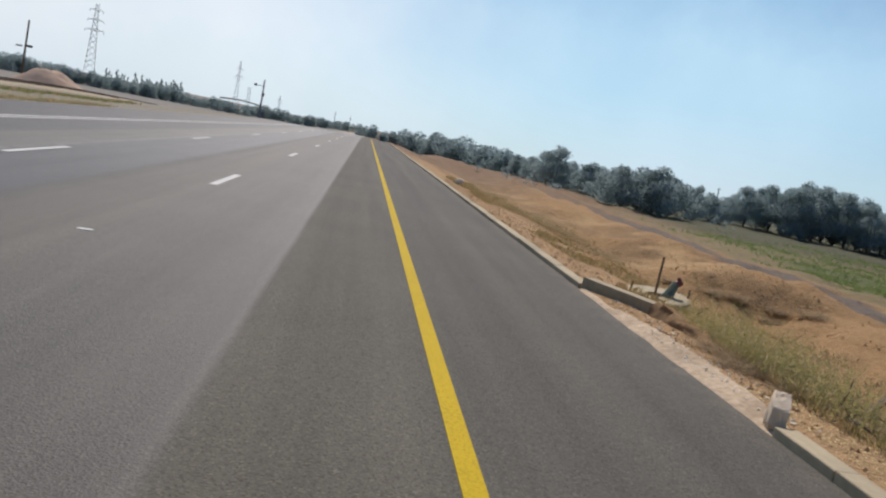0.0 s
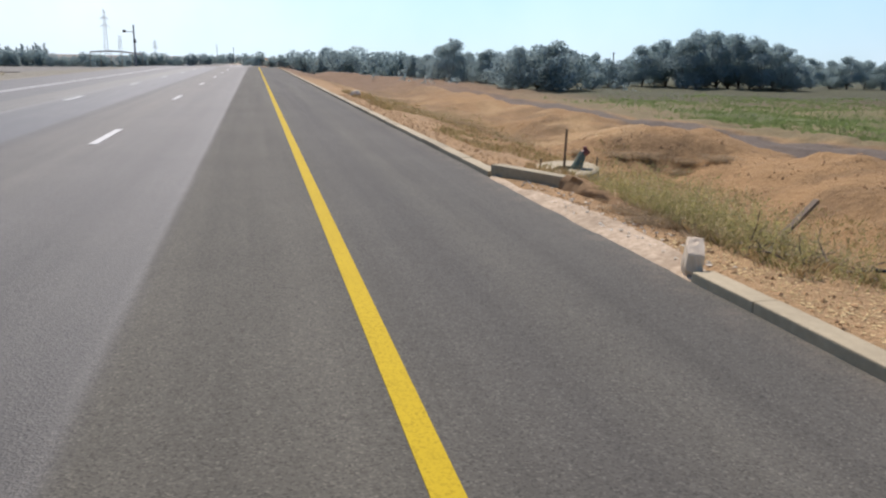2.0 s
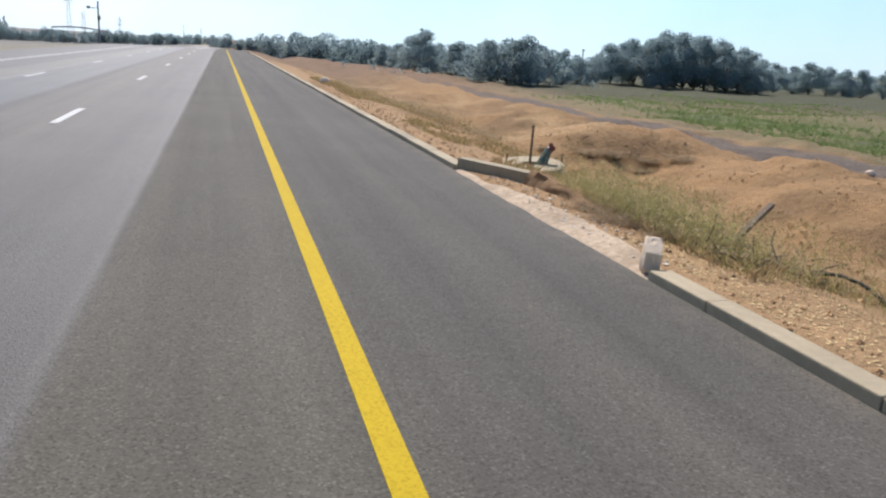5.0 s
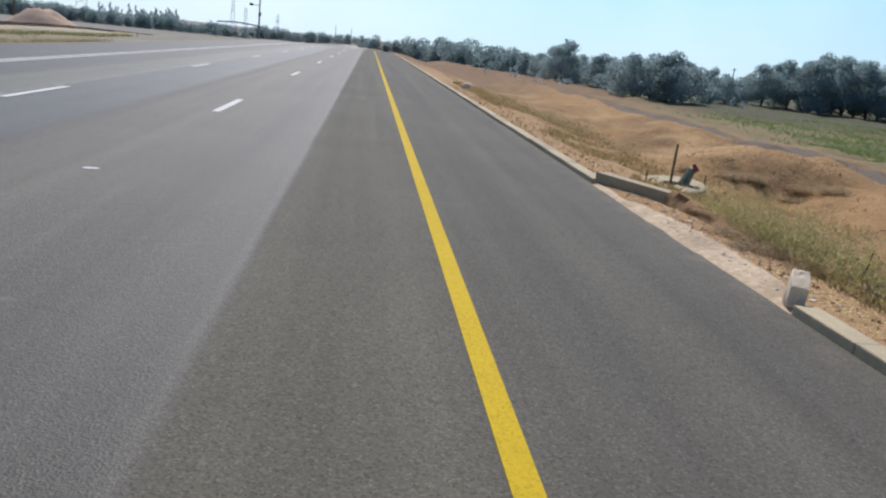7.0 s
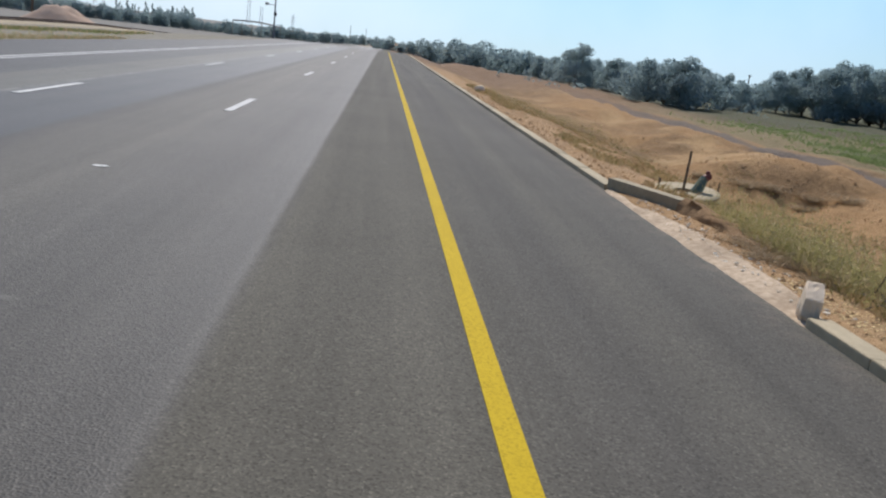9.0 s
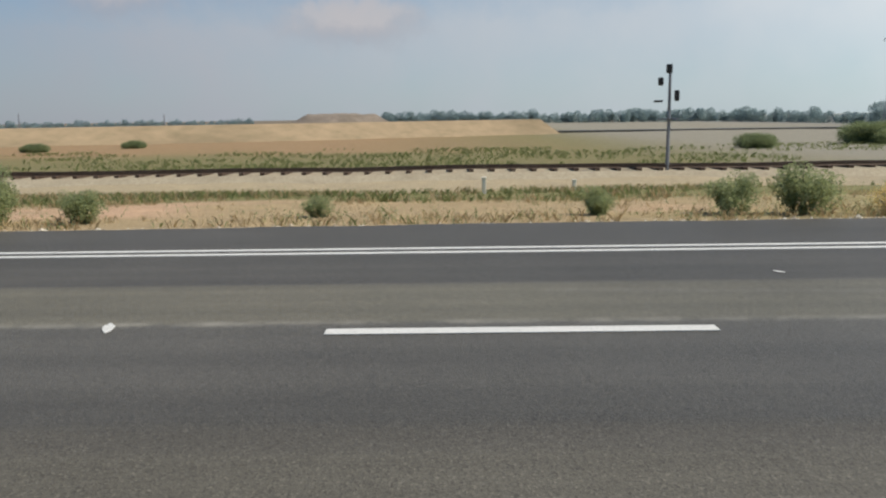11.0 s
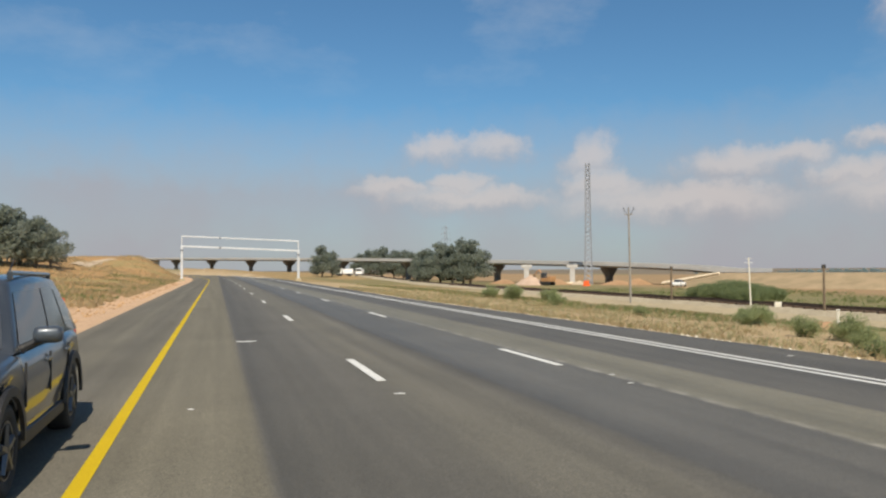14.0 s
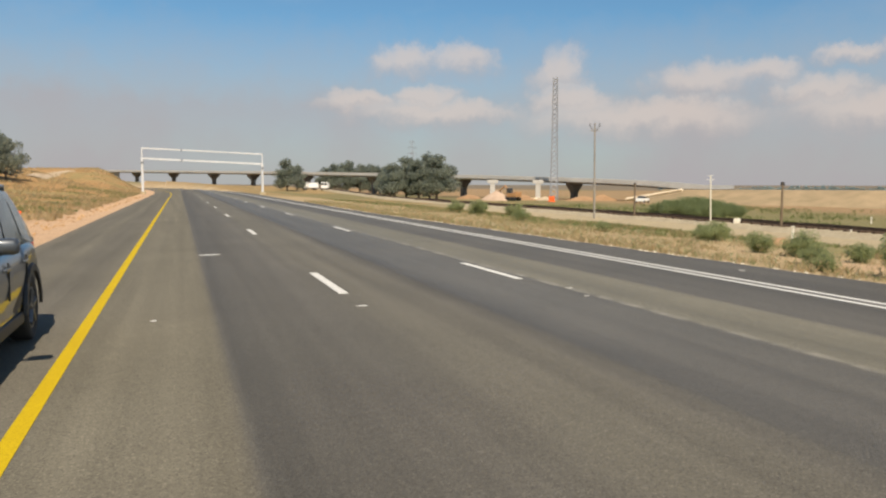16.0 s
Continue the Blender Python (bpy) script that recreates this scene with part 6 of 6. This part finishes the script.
# ---- parked car on the shoulder ----
def build_suv():
    car = thing("parked_car", "dark grey-blue sport utility car parked facing along the shoulder", "car", (2.38, -8.02, 0.0), 0)
    L0, L1, HW = -2.28, 2.28, 0.925
    axles = (1.4, -1.35)

    def arch(y):
        z = 0.27
        for a in axles:
            d = abs(y - a)
            if d < 0.43:
                z = max(z, 0.34 + math.sqrt(0.43 ** 2 - d * d))
        return z

    def top(y):
        return float(np.interp(y, [-2.28, -2.2, -2.0, -1.0, 0.75, 1.0, 1.5, 1.95, 2.18, 2.28], [0.72, 0.95, 1.06, 1.06, 1.04, 1.05, 1.0, 0.93, 0.82, 0.6]))

    def half(y):
        return HW * float(np.interp(y, [-2.28, -2.1, -1.6, 0, 1.5, 1.95, 2.2, 2.28], [0.78, 0.92, 0.985, 1.0, 0.99, 0.92, 0.78, 0.66]))
    ys = sorted(set([round(v, 3) for v in np.linspace(L0, L1, 40)] + [round(a + 0.43 * k, 3) for a in axles for k in (-1, -0.97, -0.85, -0.6, -0.3, 0, 0.3, 0.6, 0.85, 0.97, 1)]))
    bm = fresh()
    prev = None
    for y in ys:
        w, t, b = half(y), top(y), arch(y)
        side = [(0, b + 0.02), (w * 0.8, b), (w * 0.95, b + 0.01)]
        lo = b + 0.03
        for k, bulge in ((0.0, 0.93), (0.2, 0.95), (0.45, 0.985), (0.62, 1.0), (0.8, 0.985), (0.93, 0.95)):
            side.append((w * bulge, lo + (t - lo) * k))
        side += [(w * 0.86, t - 0.01), (w * 0.6, t + 0.015), (0, t + 0.03)]
        ring = [bm.verts.new((x, y, z)) for x, z in side] + [bm.verts.new((-x, y, z)) for x, z in reversed(side[1:-1])]
        if prev:
            n = len(ring)
            for j in range(n):
                bm.faces.new((prev[j], prev[(j + 1) % n], ring[(j + 1) % n], ring[j]))
        else:
            bm.faces.new(ring)
        prev = ring
    bm.faces.new(list(reversed(prev)))
    bmesh.ops.recalc_face_normals(bm, faces=bm.faces[:])
    body = part("body", bm, CAR_PAINT, car, "dusty dark grey-blue body", smooth=True)
    # cabin: roof, pillars and glass
    RW, BW, ZB, ZR = 0.66, 0.86, 1.03, 1.62

    def cab(u, v):
        """A place on the cabin's side: u along (1 front, 0 rear), v up."""
        yb, yt = -2.05 + 3.05 * u, -1.72 + 2.1 * u
        y = yb + (yt - yb) * v
        bow = 0.05 * math.sin(math.pi * u)
        return BW - 0.03 + bow * 0.3 + (RW - BW + bow) * v ** 1.15, y, ZB + (ZR - ZB) * v - 0.05 * (1 - math.sin(math.pi * (0.15 + 0.7 * u))) * v
    bm = fresh()
    prev = None
    for i in range(17):
        u = i / 16
        side = [cab(u, v) for v in (0, 0.35, 0.7, 0.93, 1.0)]
        x1, y1, z1 = side[-1]
        side += [(x1 * 0.93, y1, z1 + 0.035), (x1 * 0.6, y1, z1 + 0.058), (0, y1, z1 + 0.065)]
        ring = [bm.verts.new(p) for p in side] + [bm.verts.new((-p[0], p[1], p[2])) for p in reversed(side[:-1])]
        if prev:
            for j in range(len(ring) - 1):
                bm.faces.new((prev[j], prev[j + 1], ring[j + 1], ring[j]))
        else:
            bm.faces.new(ring)
        prev = ring
    bm.faces.new(list(reversed(prev)))
    bmesh.ops.recalc_face_normals(bm, faces=bm.faces[:])
    part("roof", bm, CAR_PAINT, car, smooth=True)

    def pane(u0, u1, v0, v1, s, name="side_window"):
        """A side window laid just proud of the cabin's side."""
        b = fresh()
        g = [[b.verts.new((s * (cab(u0 + (u1 - u0) * i / 6 + (0.05 * (v0 + (v1 - v0) * j / 4) if u0 > 0.8 else 0), v0 + (v1 - v0) * j / 4)[0] + 0.006),
                           *cab(u0 + (u1 - u0) * i / 6, v0 + (v1 - v0) * j / 4)[1:])) for i in range(7)] for j in range(5)]
        for j in range(4):
            for i in range(6):
                b.faces.new((g[j][i], g[j][i + 1], g[j + 1][i + 1], g[j + 1][i]))
        bmesh.ops.recalc_face_normals(b, faces=b.faces[:])
        part(name, b, GLASS, car, "tinted side window", smooth=True)
    for s in (-1, 1):
        pane(0.56, 0.93, 0.1, 0.86, s)
        pane(0.26, 0.53, 0.1, 0.86, s)
        pane(0.09, 0.23, 0.18, 0.82, s)
    # windscreen and rear glass
    for u, name in ((1.0, "windscreen"), (0.0, "rear_glass")):
        b = fresh()
        g = []
        out = 0.007 if u else -0.007
        for j in range(6):
            v = 0.08 + 0.84 * j / 5
            x, y, z = cab(u, v)
            g.append([b.verts.new((x * 0.92 * k, y + out + (0.0), z + 0.004)) for k in np.linspace(-1, 1, 9)])
        for j in range(5):
            for i in range(8):
                b.faces.new((g[j][i], g[j][i + 1], g[j + 1][i + 1], g[j + 1][i]))
        bmesh.ops.recalc_face_normals(b, faces=b.faces[:])
        part(name, b, GLASS, car, "dark glass with sky in it", smooth=True)
    for s in (-1, 1):
        b = fresh()
        tube(b, (s * 0.62, -1.5, 1.665), (s * 0.62, 0.15, 1.69), 0.022, n=8)
        tube(b, (s * 0.62, -1.5, 1.61), (s * 0.62, -1.5, 1.68), 0.025, n=6)
        tube(b, (s * 0.62, 0.15, 1.63), (s * 0.62, 0.15, 1.7), 0.025, n=6)
        part("roof_rail", b, CAR_PAINT, car)
        # mirror with its foot
        b = fresh()
        box(b, (0, 0, 0), (0.23, 0.13, 0.14), bevel=0.05)
        bmesh.ops.transform(b, matrix=pose(s * 1.05, 0.74, 1.17, 0, 0, s * -8), verts=b.verts)
        mirror = part("mirror", b, CAR_PAINT, car, smooth=True)
        b = fresh()
        tube(b, (s * 0.84, 0.72, 1.05), (s * 0.99, 0.74, 1.13), 0.04, 0.03, 8)
        part("mirror_arm", b, BLACK, mirror)
        b = fresh()
        box(b, (0, 0, 0), (0.18, 0.012, 0.1), bevel=0.005)
        bmesh.ops.transform(b, matrix=pose(s * 1.05, 0.672, 1.17, 0, 0, s * -8), verts=b.verts)
        part("mirror_glass", b, GLASS, mirror)
        # lower cladding, handles, lamps
        b = fresh()
        box(b, (s * 0.868, 0.02, 0.32), (0.05, 1.86, 0.12), bevel=0.02)
        part("sill_cladding", b, BLACK, car)
        for y in (0.02, -0.92):
            b = fresh()
            box(b, (s * 0.925, y, 0.9), (0.035, 0.2, 0.035), bevel=0.012)
            part("door_handle", b, CAR_PAINT, car)
        for y in (0.92, -0.06, -0.98):
            b = fresh()
            box(b, (s * 0.92, y, 0.78), (0.02, 0.008, 0.36))
            part("door_gap", b, BLACK, car)
        b = fresh()
        box(b, (0, 0, 0), (0.4, 0.22, 0.14), bevel=0.05)
        bmesh.ops.transform(b, matrix=pose(s * 0.66, 2.06, 0.8, -8, 0, s * -28), verts=b.verts)
        part("headlight", b, LAMP_GLASS, car, "clear headlight lens", smooth=True)
        b = fresh()
        tube(b, (s * 0.7, 2.12, 0.45), (s * 0.7, 2.24, 0.45), 0.075, n=14)
        part("fog_light", b, LAMP_GLASS, car)
        b = fresh()
        box(b, (0, 0, 0), (0.26, 0.1, 0.26), bevel=0.045)
        bmesh.ops.transform(b, matrix=pose(s * 0.68, -2.18, 0.9, 0, 0, s * 24), verts=b.verts)
        part("tail_light", b, RED_PLASTIC, car)
        for a in axles:
            # arch lip, wheel, rim with spokes
            b = fresh()
            prev = None
            for k in range(15):
                an = math.pi * (k / 14) * 1.0
                ring = [b.verts.new((s * (0.9 + dx), a + math.cos(an) * r, 0.34 + math.sin(an) * r)) for dx, r in ((0.0, 0.41), (0.032, 0.415), (0.03, 0.49), (0.0, 0.5))]
                if prev:
                    for j in range(4):
                        b.faces.new((prev[j], prev[(j + 1) % 4], ring[(j + 1) % 4], ring[j]))
                prev = ring
            bmesh.ops.recalc_face_normals(b, faces=b.faces[:])
            part("arch_lip", b, BLACK, car)
            b = fresh()
            prof = [(0.215, 0.09), (0.3, 0.115), (0.345, 0.1), (0.355, 0.06), (0.355, -0.06), (0.345, -0.1), (0.3, -0.115), (0.215, -0.09)]
            rings = [[b.verts.new((s * 0.79 + dx, a + math.cos(t) * r, 0.352 + math.sin(t) * r)) for r, dx in prof] for t in np.linspace(0, math.tau, 33)[:-1]]
            for i in range(32):
                for j in range(8):
                    b.faces.new((rings[i][j], rings[i][(j + 1) % 8], rings[(i + 1) % 32][(j + 1) % 8], rings[(i + 1) % 32][j]))
            bmesh.ops.recalc_face_normals(b, faces=b.faces[:])
            wheel = part("wheel", b, RUBBER, car, "black road tyre", smooth=True)
            b = fresh()
            tube(b, (s * 0.78, a, 0.352), (s * 0.89, a, 0.352), 0.055, n=12)
            for k in range(5):
                t = math.tau * k / 5 + 0.3
                tube(b, (s * 0.87, a, 0.352), (s * 0.885, a + math.cos(t) * 0.2, 0.352 + math.sin(t) * 0.2), 0.045, 0.03, 6)
            rr = [[b.verts.new((s * 0.79 + s * dx, a + math.cos(t) * r, 0.352 + math.sin(t) * r)) for r, dx in ((0.205, 0.1), (0.225, 0.1), (0.225, -0.05), (0.205, -0.05))] for t in np.linspace(0, math.tau, 25)[:-1]]
            for i in range(24):
                for j in range(4):
                    b.faces.new((rr[i][j], rr[i][(j + 1) % 4], rr[(i + 1) % 24][(j + 1) % 4], rr[(i + 1) % 24][j]))
            part("rim", b, ALLOY, wheel, "grey alloy rim with five spokes")
            b = fresh()
            tube(b, (s * 0.74, a, 0.352), (s * 0.76, a, 0.352), 0.2, n=20)
            part("brake_disc", b, RUST, wheel)
    b = fresh()
    box(b, (0, 2.2, 0.62), (0.95, 0.12, 0.2), bevel=0.04)
    part("grille", b, BLACK, car)
    b = fresh()
    box(b, (0, 2.17, 0.38), (1.3, 0.16, 0.14), bevel=0.05)
    part("front_bumper", b, BLACK, car)
    b = fresh()
    box(b, (0, -2.2, 0.45), (1.4, 0.16, 0.28), bevel=0.06)
    part("rear_bumper", b, BLACK, car)
    b = fresh()
    box(b, (0, -0.05, 0.36), (1.2, 3.9, 0.2), bevel=0.03)
    part("underbody", b, BLACK, car)
    for a in axles:
        b = fresh()
        box(b, (0, a, 0.6), (1.5, 0.5, 0.36))
        part("wheel_well", b, BLACK, car)
    b = fresh()
    tube(b, (-0.2, -1.62, 1.66), (-0.22, -1.78, 1.84), 0.012, 0.006, 6)
    part("aerial", b, BLACK, car)


build_suv()


# ---- toy racing buggy on the road ----
def build_buggy():
    bug = thing("toy_buggy", "black radio-controlled toy buggy with a grey rear wing on the asphalt", "toy car", (-2.17, 4.16, 0.004), -68)
    bug.scale = (0.66, 0.66, 0.66)
    b = fresh()
    box(b, (0, 0, 0.055), (0.1, 0.33, 0.022), bevel=0.008)
    box(b, (0, -0.17, 0.07), (0.07, 0.08, 0.04), bevel=0.01)
    box(b, (0, 0.18, 0.065), (0.09, 0.06, 0.03), bevel=0.01)
    part("chassis", b, BLACK, bug)
    b = fresh()
    box(b, (0.02, 0.02, 0.095), (0.055, 0.14, 0.05), bevel=0.012)
    part("battery", b, BLACK, bug)
    b = fresh()
    tube(b, (-0.03, -0.05, 0.09), (-0.03, 0.05, 0.09), 0.028, n=12)
    part("engine", b, ALLOY, bug)
    b = fresh()
    box(b, (0, 0, 0), (0.17, 0.07, 0.008), bevel=0.003)
    box(b, (0, -0.045, 0.014), (0.17, 0.008, 0.028), bevel=0.003)
    bmesh.ops.transform(b, matrix=pose(0, -0.22, 0.115, 24), verts=b.verts)
    part("wing", b, ALLOY, bug, "grey rear wing")
    for s in (-1, 1):
        b = fresh()
        tube(b, (s * 0.04, -0.2, 0.07), (s * 0.04, -0.215, 0.115), 0.007, n=6)
        part("wing_stay", b, BLACK, bug)
    for y in (-0.14, 0.15):
        b = fresh()
        box(b, (0, y, 0.11), (0.12, 0.01, 0.07), bevel=0.003)
        part("shock_tower", b, BLACK, bug)
        for s in (-1, 1):
            b = fresh()
            tube(b, (s * 0.055, y + 0.012, 0.14), (s * 0.1, y + 0.012, 0.06), 0.012, 0.009, 8)
            part("shock", b, ALLOY, bug)
            b = fresh()
            tube(b, (s * 0.03, y, 0.055), (s * 0.13, y, 0.055), 0.008, n=6)
            part("arm", b, BLACK, bug)
            b = fresh()
            yy = y + (0.02 if y > 0 else -0.02)
            prof = [(0.032, 0.02), (0.05, 0.03), (0.058, 0.022), (0.058, -0.022), (0.05, -0.03), (0.032, -0.02)]
            rings = [[b.verts.new((s * 0.135 + dx, yy + math.cos(t) * r, 0.056 + math.sin(t) * r)) for r, dx in prof] for t in np.linspace(0, math.tau, 21)[:-1]]
            for i in range(20):
                for j in range(6):
                    b.faces.new((rings[i][j], rings[i][(j + 1) % 6], rings[(i + 1) % 20][(j + 1) % 6], rings[(i + 1) % 20][j]))
            bmesh.ops.recalc_face_normals(b, faces=b.faces[:])
            wheel = part("wheel", b, RUBBER, bug, "knobbly black tyre", smooth=True)
            b = fresh()
            tube(b, (s * 0.12, yy, 0.056), (s * 0.158, yy, 0.056), 0.034, 0.03, 14)
            part("rim", b, BLACK, wheel, "dark dish rim")
    b = fresh()
    box(b, (0, 0.225, 0.05), (0.12, 0.04, 0.012), bevel=0.005)
    part("bumper", b, BLACK, bug)
    b = fresh()
    tube(b, (0.03, -0.08, 0.08), (0.03, -0.1, 0.17), 0.003, n=5)
    part("aerial", b, BLACK, bug)


build_buggy()


# ---- odds and ends on the bank behind the kerb ----
VALVE_GREEN = material("green_cast_iron", ((0.07, 0.12, 0.09), (0.11, 0.17, 0.13)), 9, 0.6, 0.2)
VALVE_RED = material("red_cast_iron", ((0.16, 0.045, 0.035), (0.24, 0.07, 0.05)), 9, 0.6, 0.2)


def build_valve_pad():
    x, y = 4.95, 11.1
    z = gz(x, y)
    bm = fresh()
    prof = [(0.14, -0.2), (0.52, -0.2), (0.54, 0.03), (0.5, 0.05), (0.14, 0.05)]
    rings = [[bm.verts.new((math.cos(t) * r, math.sin(t) * r, h)) for r, h in prof] for t in np.linspace(0, math.tau, 33)[:-1]]
    for i in range(32):
        for j in range(5):
            bm.faces.new((rings[i][j], rings[i][(j + 1) % 5], rings[(i + 1) % 32][(j + 1) % 5], rings[(i + 1) % 32][j]))
    bmesh.ops.recalc_face_normals(bm, faces=bm.faces[:])
    single("manhole_collar", bm, CONCRETE, "pale round concrete manhole collar sunk in the bank", "manhole", at=pose(x, y, z + 0.02, 4, -5, 0))
    valve = thing("valve_stub", "squat green valve with a dark red cap on the manhole collar", "valve", (x + 0.14, y - 0.1, z))
    bm = fresh()
    tube(bm, (-0.02, 0, -0.1), (0.02, 0, 0.1), 0.1, 0.085, 10)
    tube(bm, (0.02, 0, 0.08), (0.12, 0.02, 0.3), 0.085, 0.055, 10)
    part("pipe", bm, VALVE_GREEN, valve)
    bm = fresh()
    tube(bm, (0.11, 0.02, 0.28), (0.2, 0.03, 0.33), 0.06, 0.05, 10)
    tube(bm, (0.15, 0.02, 0.31), (0.15, 0.02, 0.4), 0.035, 0.03, 8)
    part("cap", bm, VALVE_RED, valve, "dark red cap")
    for dx, dy, h, r in ((-0.03, -0.06, 0.66, 0.022), (-0.36, 0.1, 0.2, 0.015), (0.5, -0.05, 0.24, 0.015)):
        bm = fresh()
        tube(bm, (0, 0, -0.15), (0.015, 0, h), r, r * 0.85, 6)
        single("stake", bm, WOOD, "upright weathered wooden stake beside the collar", "stake", group="stakes", at=pose(x + dx, y + dy, z, 0, 0, 0))


build_valve_pad()


GREY_BOARD = material("grey_board", ((0.24, 0.2, 0.155), (0.36, 0.31, 0.25)), 7, 0.88, 0.4, second=0.4)


def build_scrap():
    x, y = 5.15, 6.35
    bm = fresh()
    m = look((x, y, gz(x, y) - 0.05), (x + 0.66, y + 0.3, gz(x, y) + 0.3))
    box(bm, (0, 0, -0.42), (0.06, 0.045, 1.06), m, bevel=0.006)
    single("leaning_plank", bm, WOOD, "dark plank stuck slantwise in the bank", "plank")
    for k, pts in enumerate(([(4.5, 5.75), (4.75, 5.55), (5.0, 5.25), (5.2, 5.0)], [(4.9, 6.1), (5.15, 5.7), (5.3, 5.35)], [(5.2, 5.25), (5.35, 5.15), (5.5, 4.9), (5.45, 4.6)])):
        cu = bpy.data.curves.new("cable", "CURVE")
        cu.dimensions, cu.bevel_depth, cu.bevel_resolution = "3D", 0.016, 2
        sp = cu.splines.new("NURBS")
        sp.points.add(len(pts) - 1)
        for q, (px, py) in zip(sp.points, pts):
            q.co = (px, py, gz(px, py) + 0.03 + (0.14 if k == 2 and py in (5.15, 4.9) else 0), 1)
        sp.use_endpoint_u = True
        cu.materials.append(WOOD if k < 2 else RUBBER)
        tagged(new("cable", cu), "length of old cable lying on the gravel", "cable", group="cables")
    r = random.Random(12)
    bm = fresh()
    for k in range(22):
        px, py = r.uniform(4.55, 5.5), r.uniform(4.9, 6.15)
        a = Vector((px, py, gz(px, py) + 0.02))
        way = Vector((r.uniform(-1, 1), r.uniform(-1, 1), r.uniform(0.1, 0.55))).normalized()
        thick = r.uniform(0.004, 0.011)
        for j in range(3):
            b = a + way * r.uniform(0.08, 0.2)
            tube(bm, a, b, thick, thick * 0.75, 5)
            way = (way + Vector((r.uniform(-0.5, 0.5), r.uniform(-0.5, 0.5), r.uniform(-0.5, 0.15)))).normalized()
            a, thick = b, thick * 0.75
    single("dead_twigs", bm, BARK, "tangle of dead brown twigs beside the plank", "twigs", kind="stuff")
    for ax, ay, bx, by, w in ((4.5, 5.95, 5.05, 5.5, 0.05), (4.75, 6.05, 5.25, 5.75, 0.06), (4.62, 5.62, 4.95, 5.42, 0.04)):
        bm = fresh()
        m = look((ax, ay, gz(ax, ay) + 0.03), (bx, by, gz(bx, by) + 0.05))
        long = math.hypot(bx - ax, by - ay)
        box(bm, (0, 0, -long / 2), (w, 0.018, long), m, bevel=0.004)
        single("loose_board", bm, GREY_BOARD, "weathered grey board lying in the weeds by the kerb", "board", group="loose boards")
    for x, y, s in ((4.45, 33.0, 0.22), (15.2, 14.9, 0.12)):
        bm = fresh()
        bmesh.ops.create_icosphere(bm, subdivisions=2, radius=s)
        r = random.Random(4)
        for v in bm.verts:
            v.co = Vector((v.co.x * (0.8 + 0.4 * r.random()), v.co.y * (0.8 + 0.4 * r.random()), v.co.z * 0.75))
        single("pale_boulder", bm, PALE_STONE, "pale rough boulder on the bank", "boulder", group="boulders", at=pose(x, y, gz(x, y) + s * 0.4))


build_scrap()
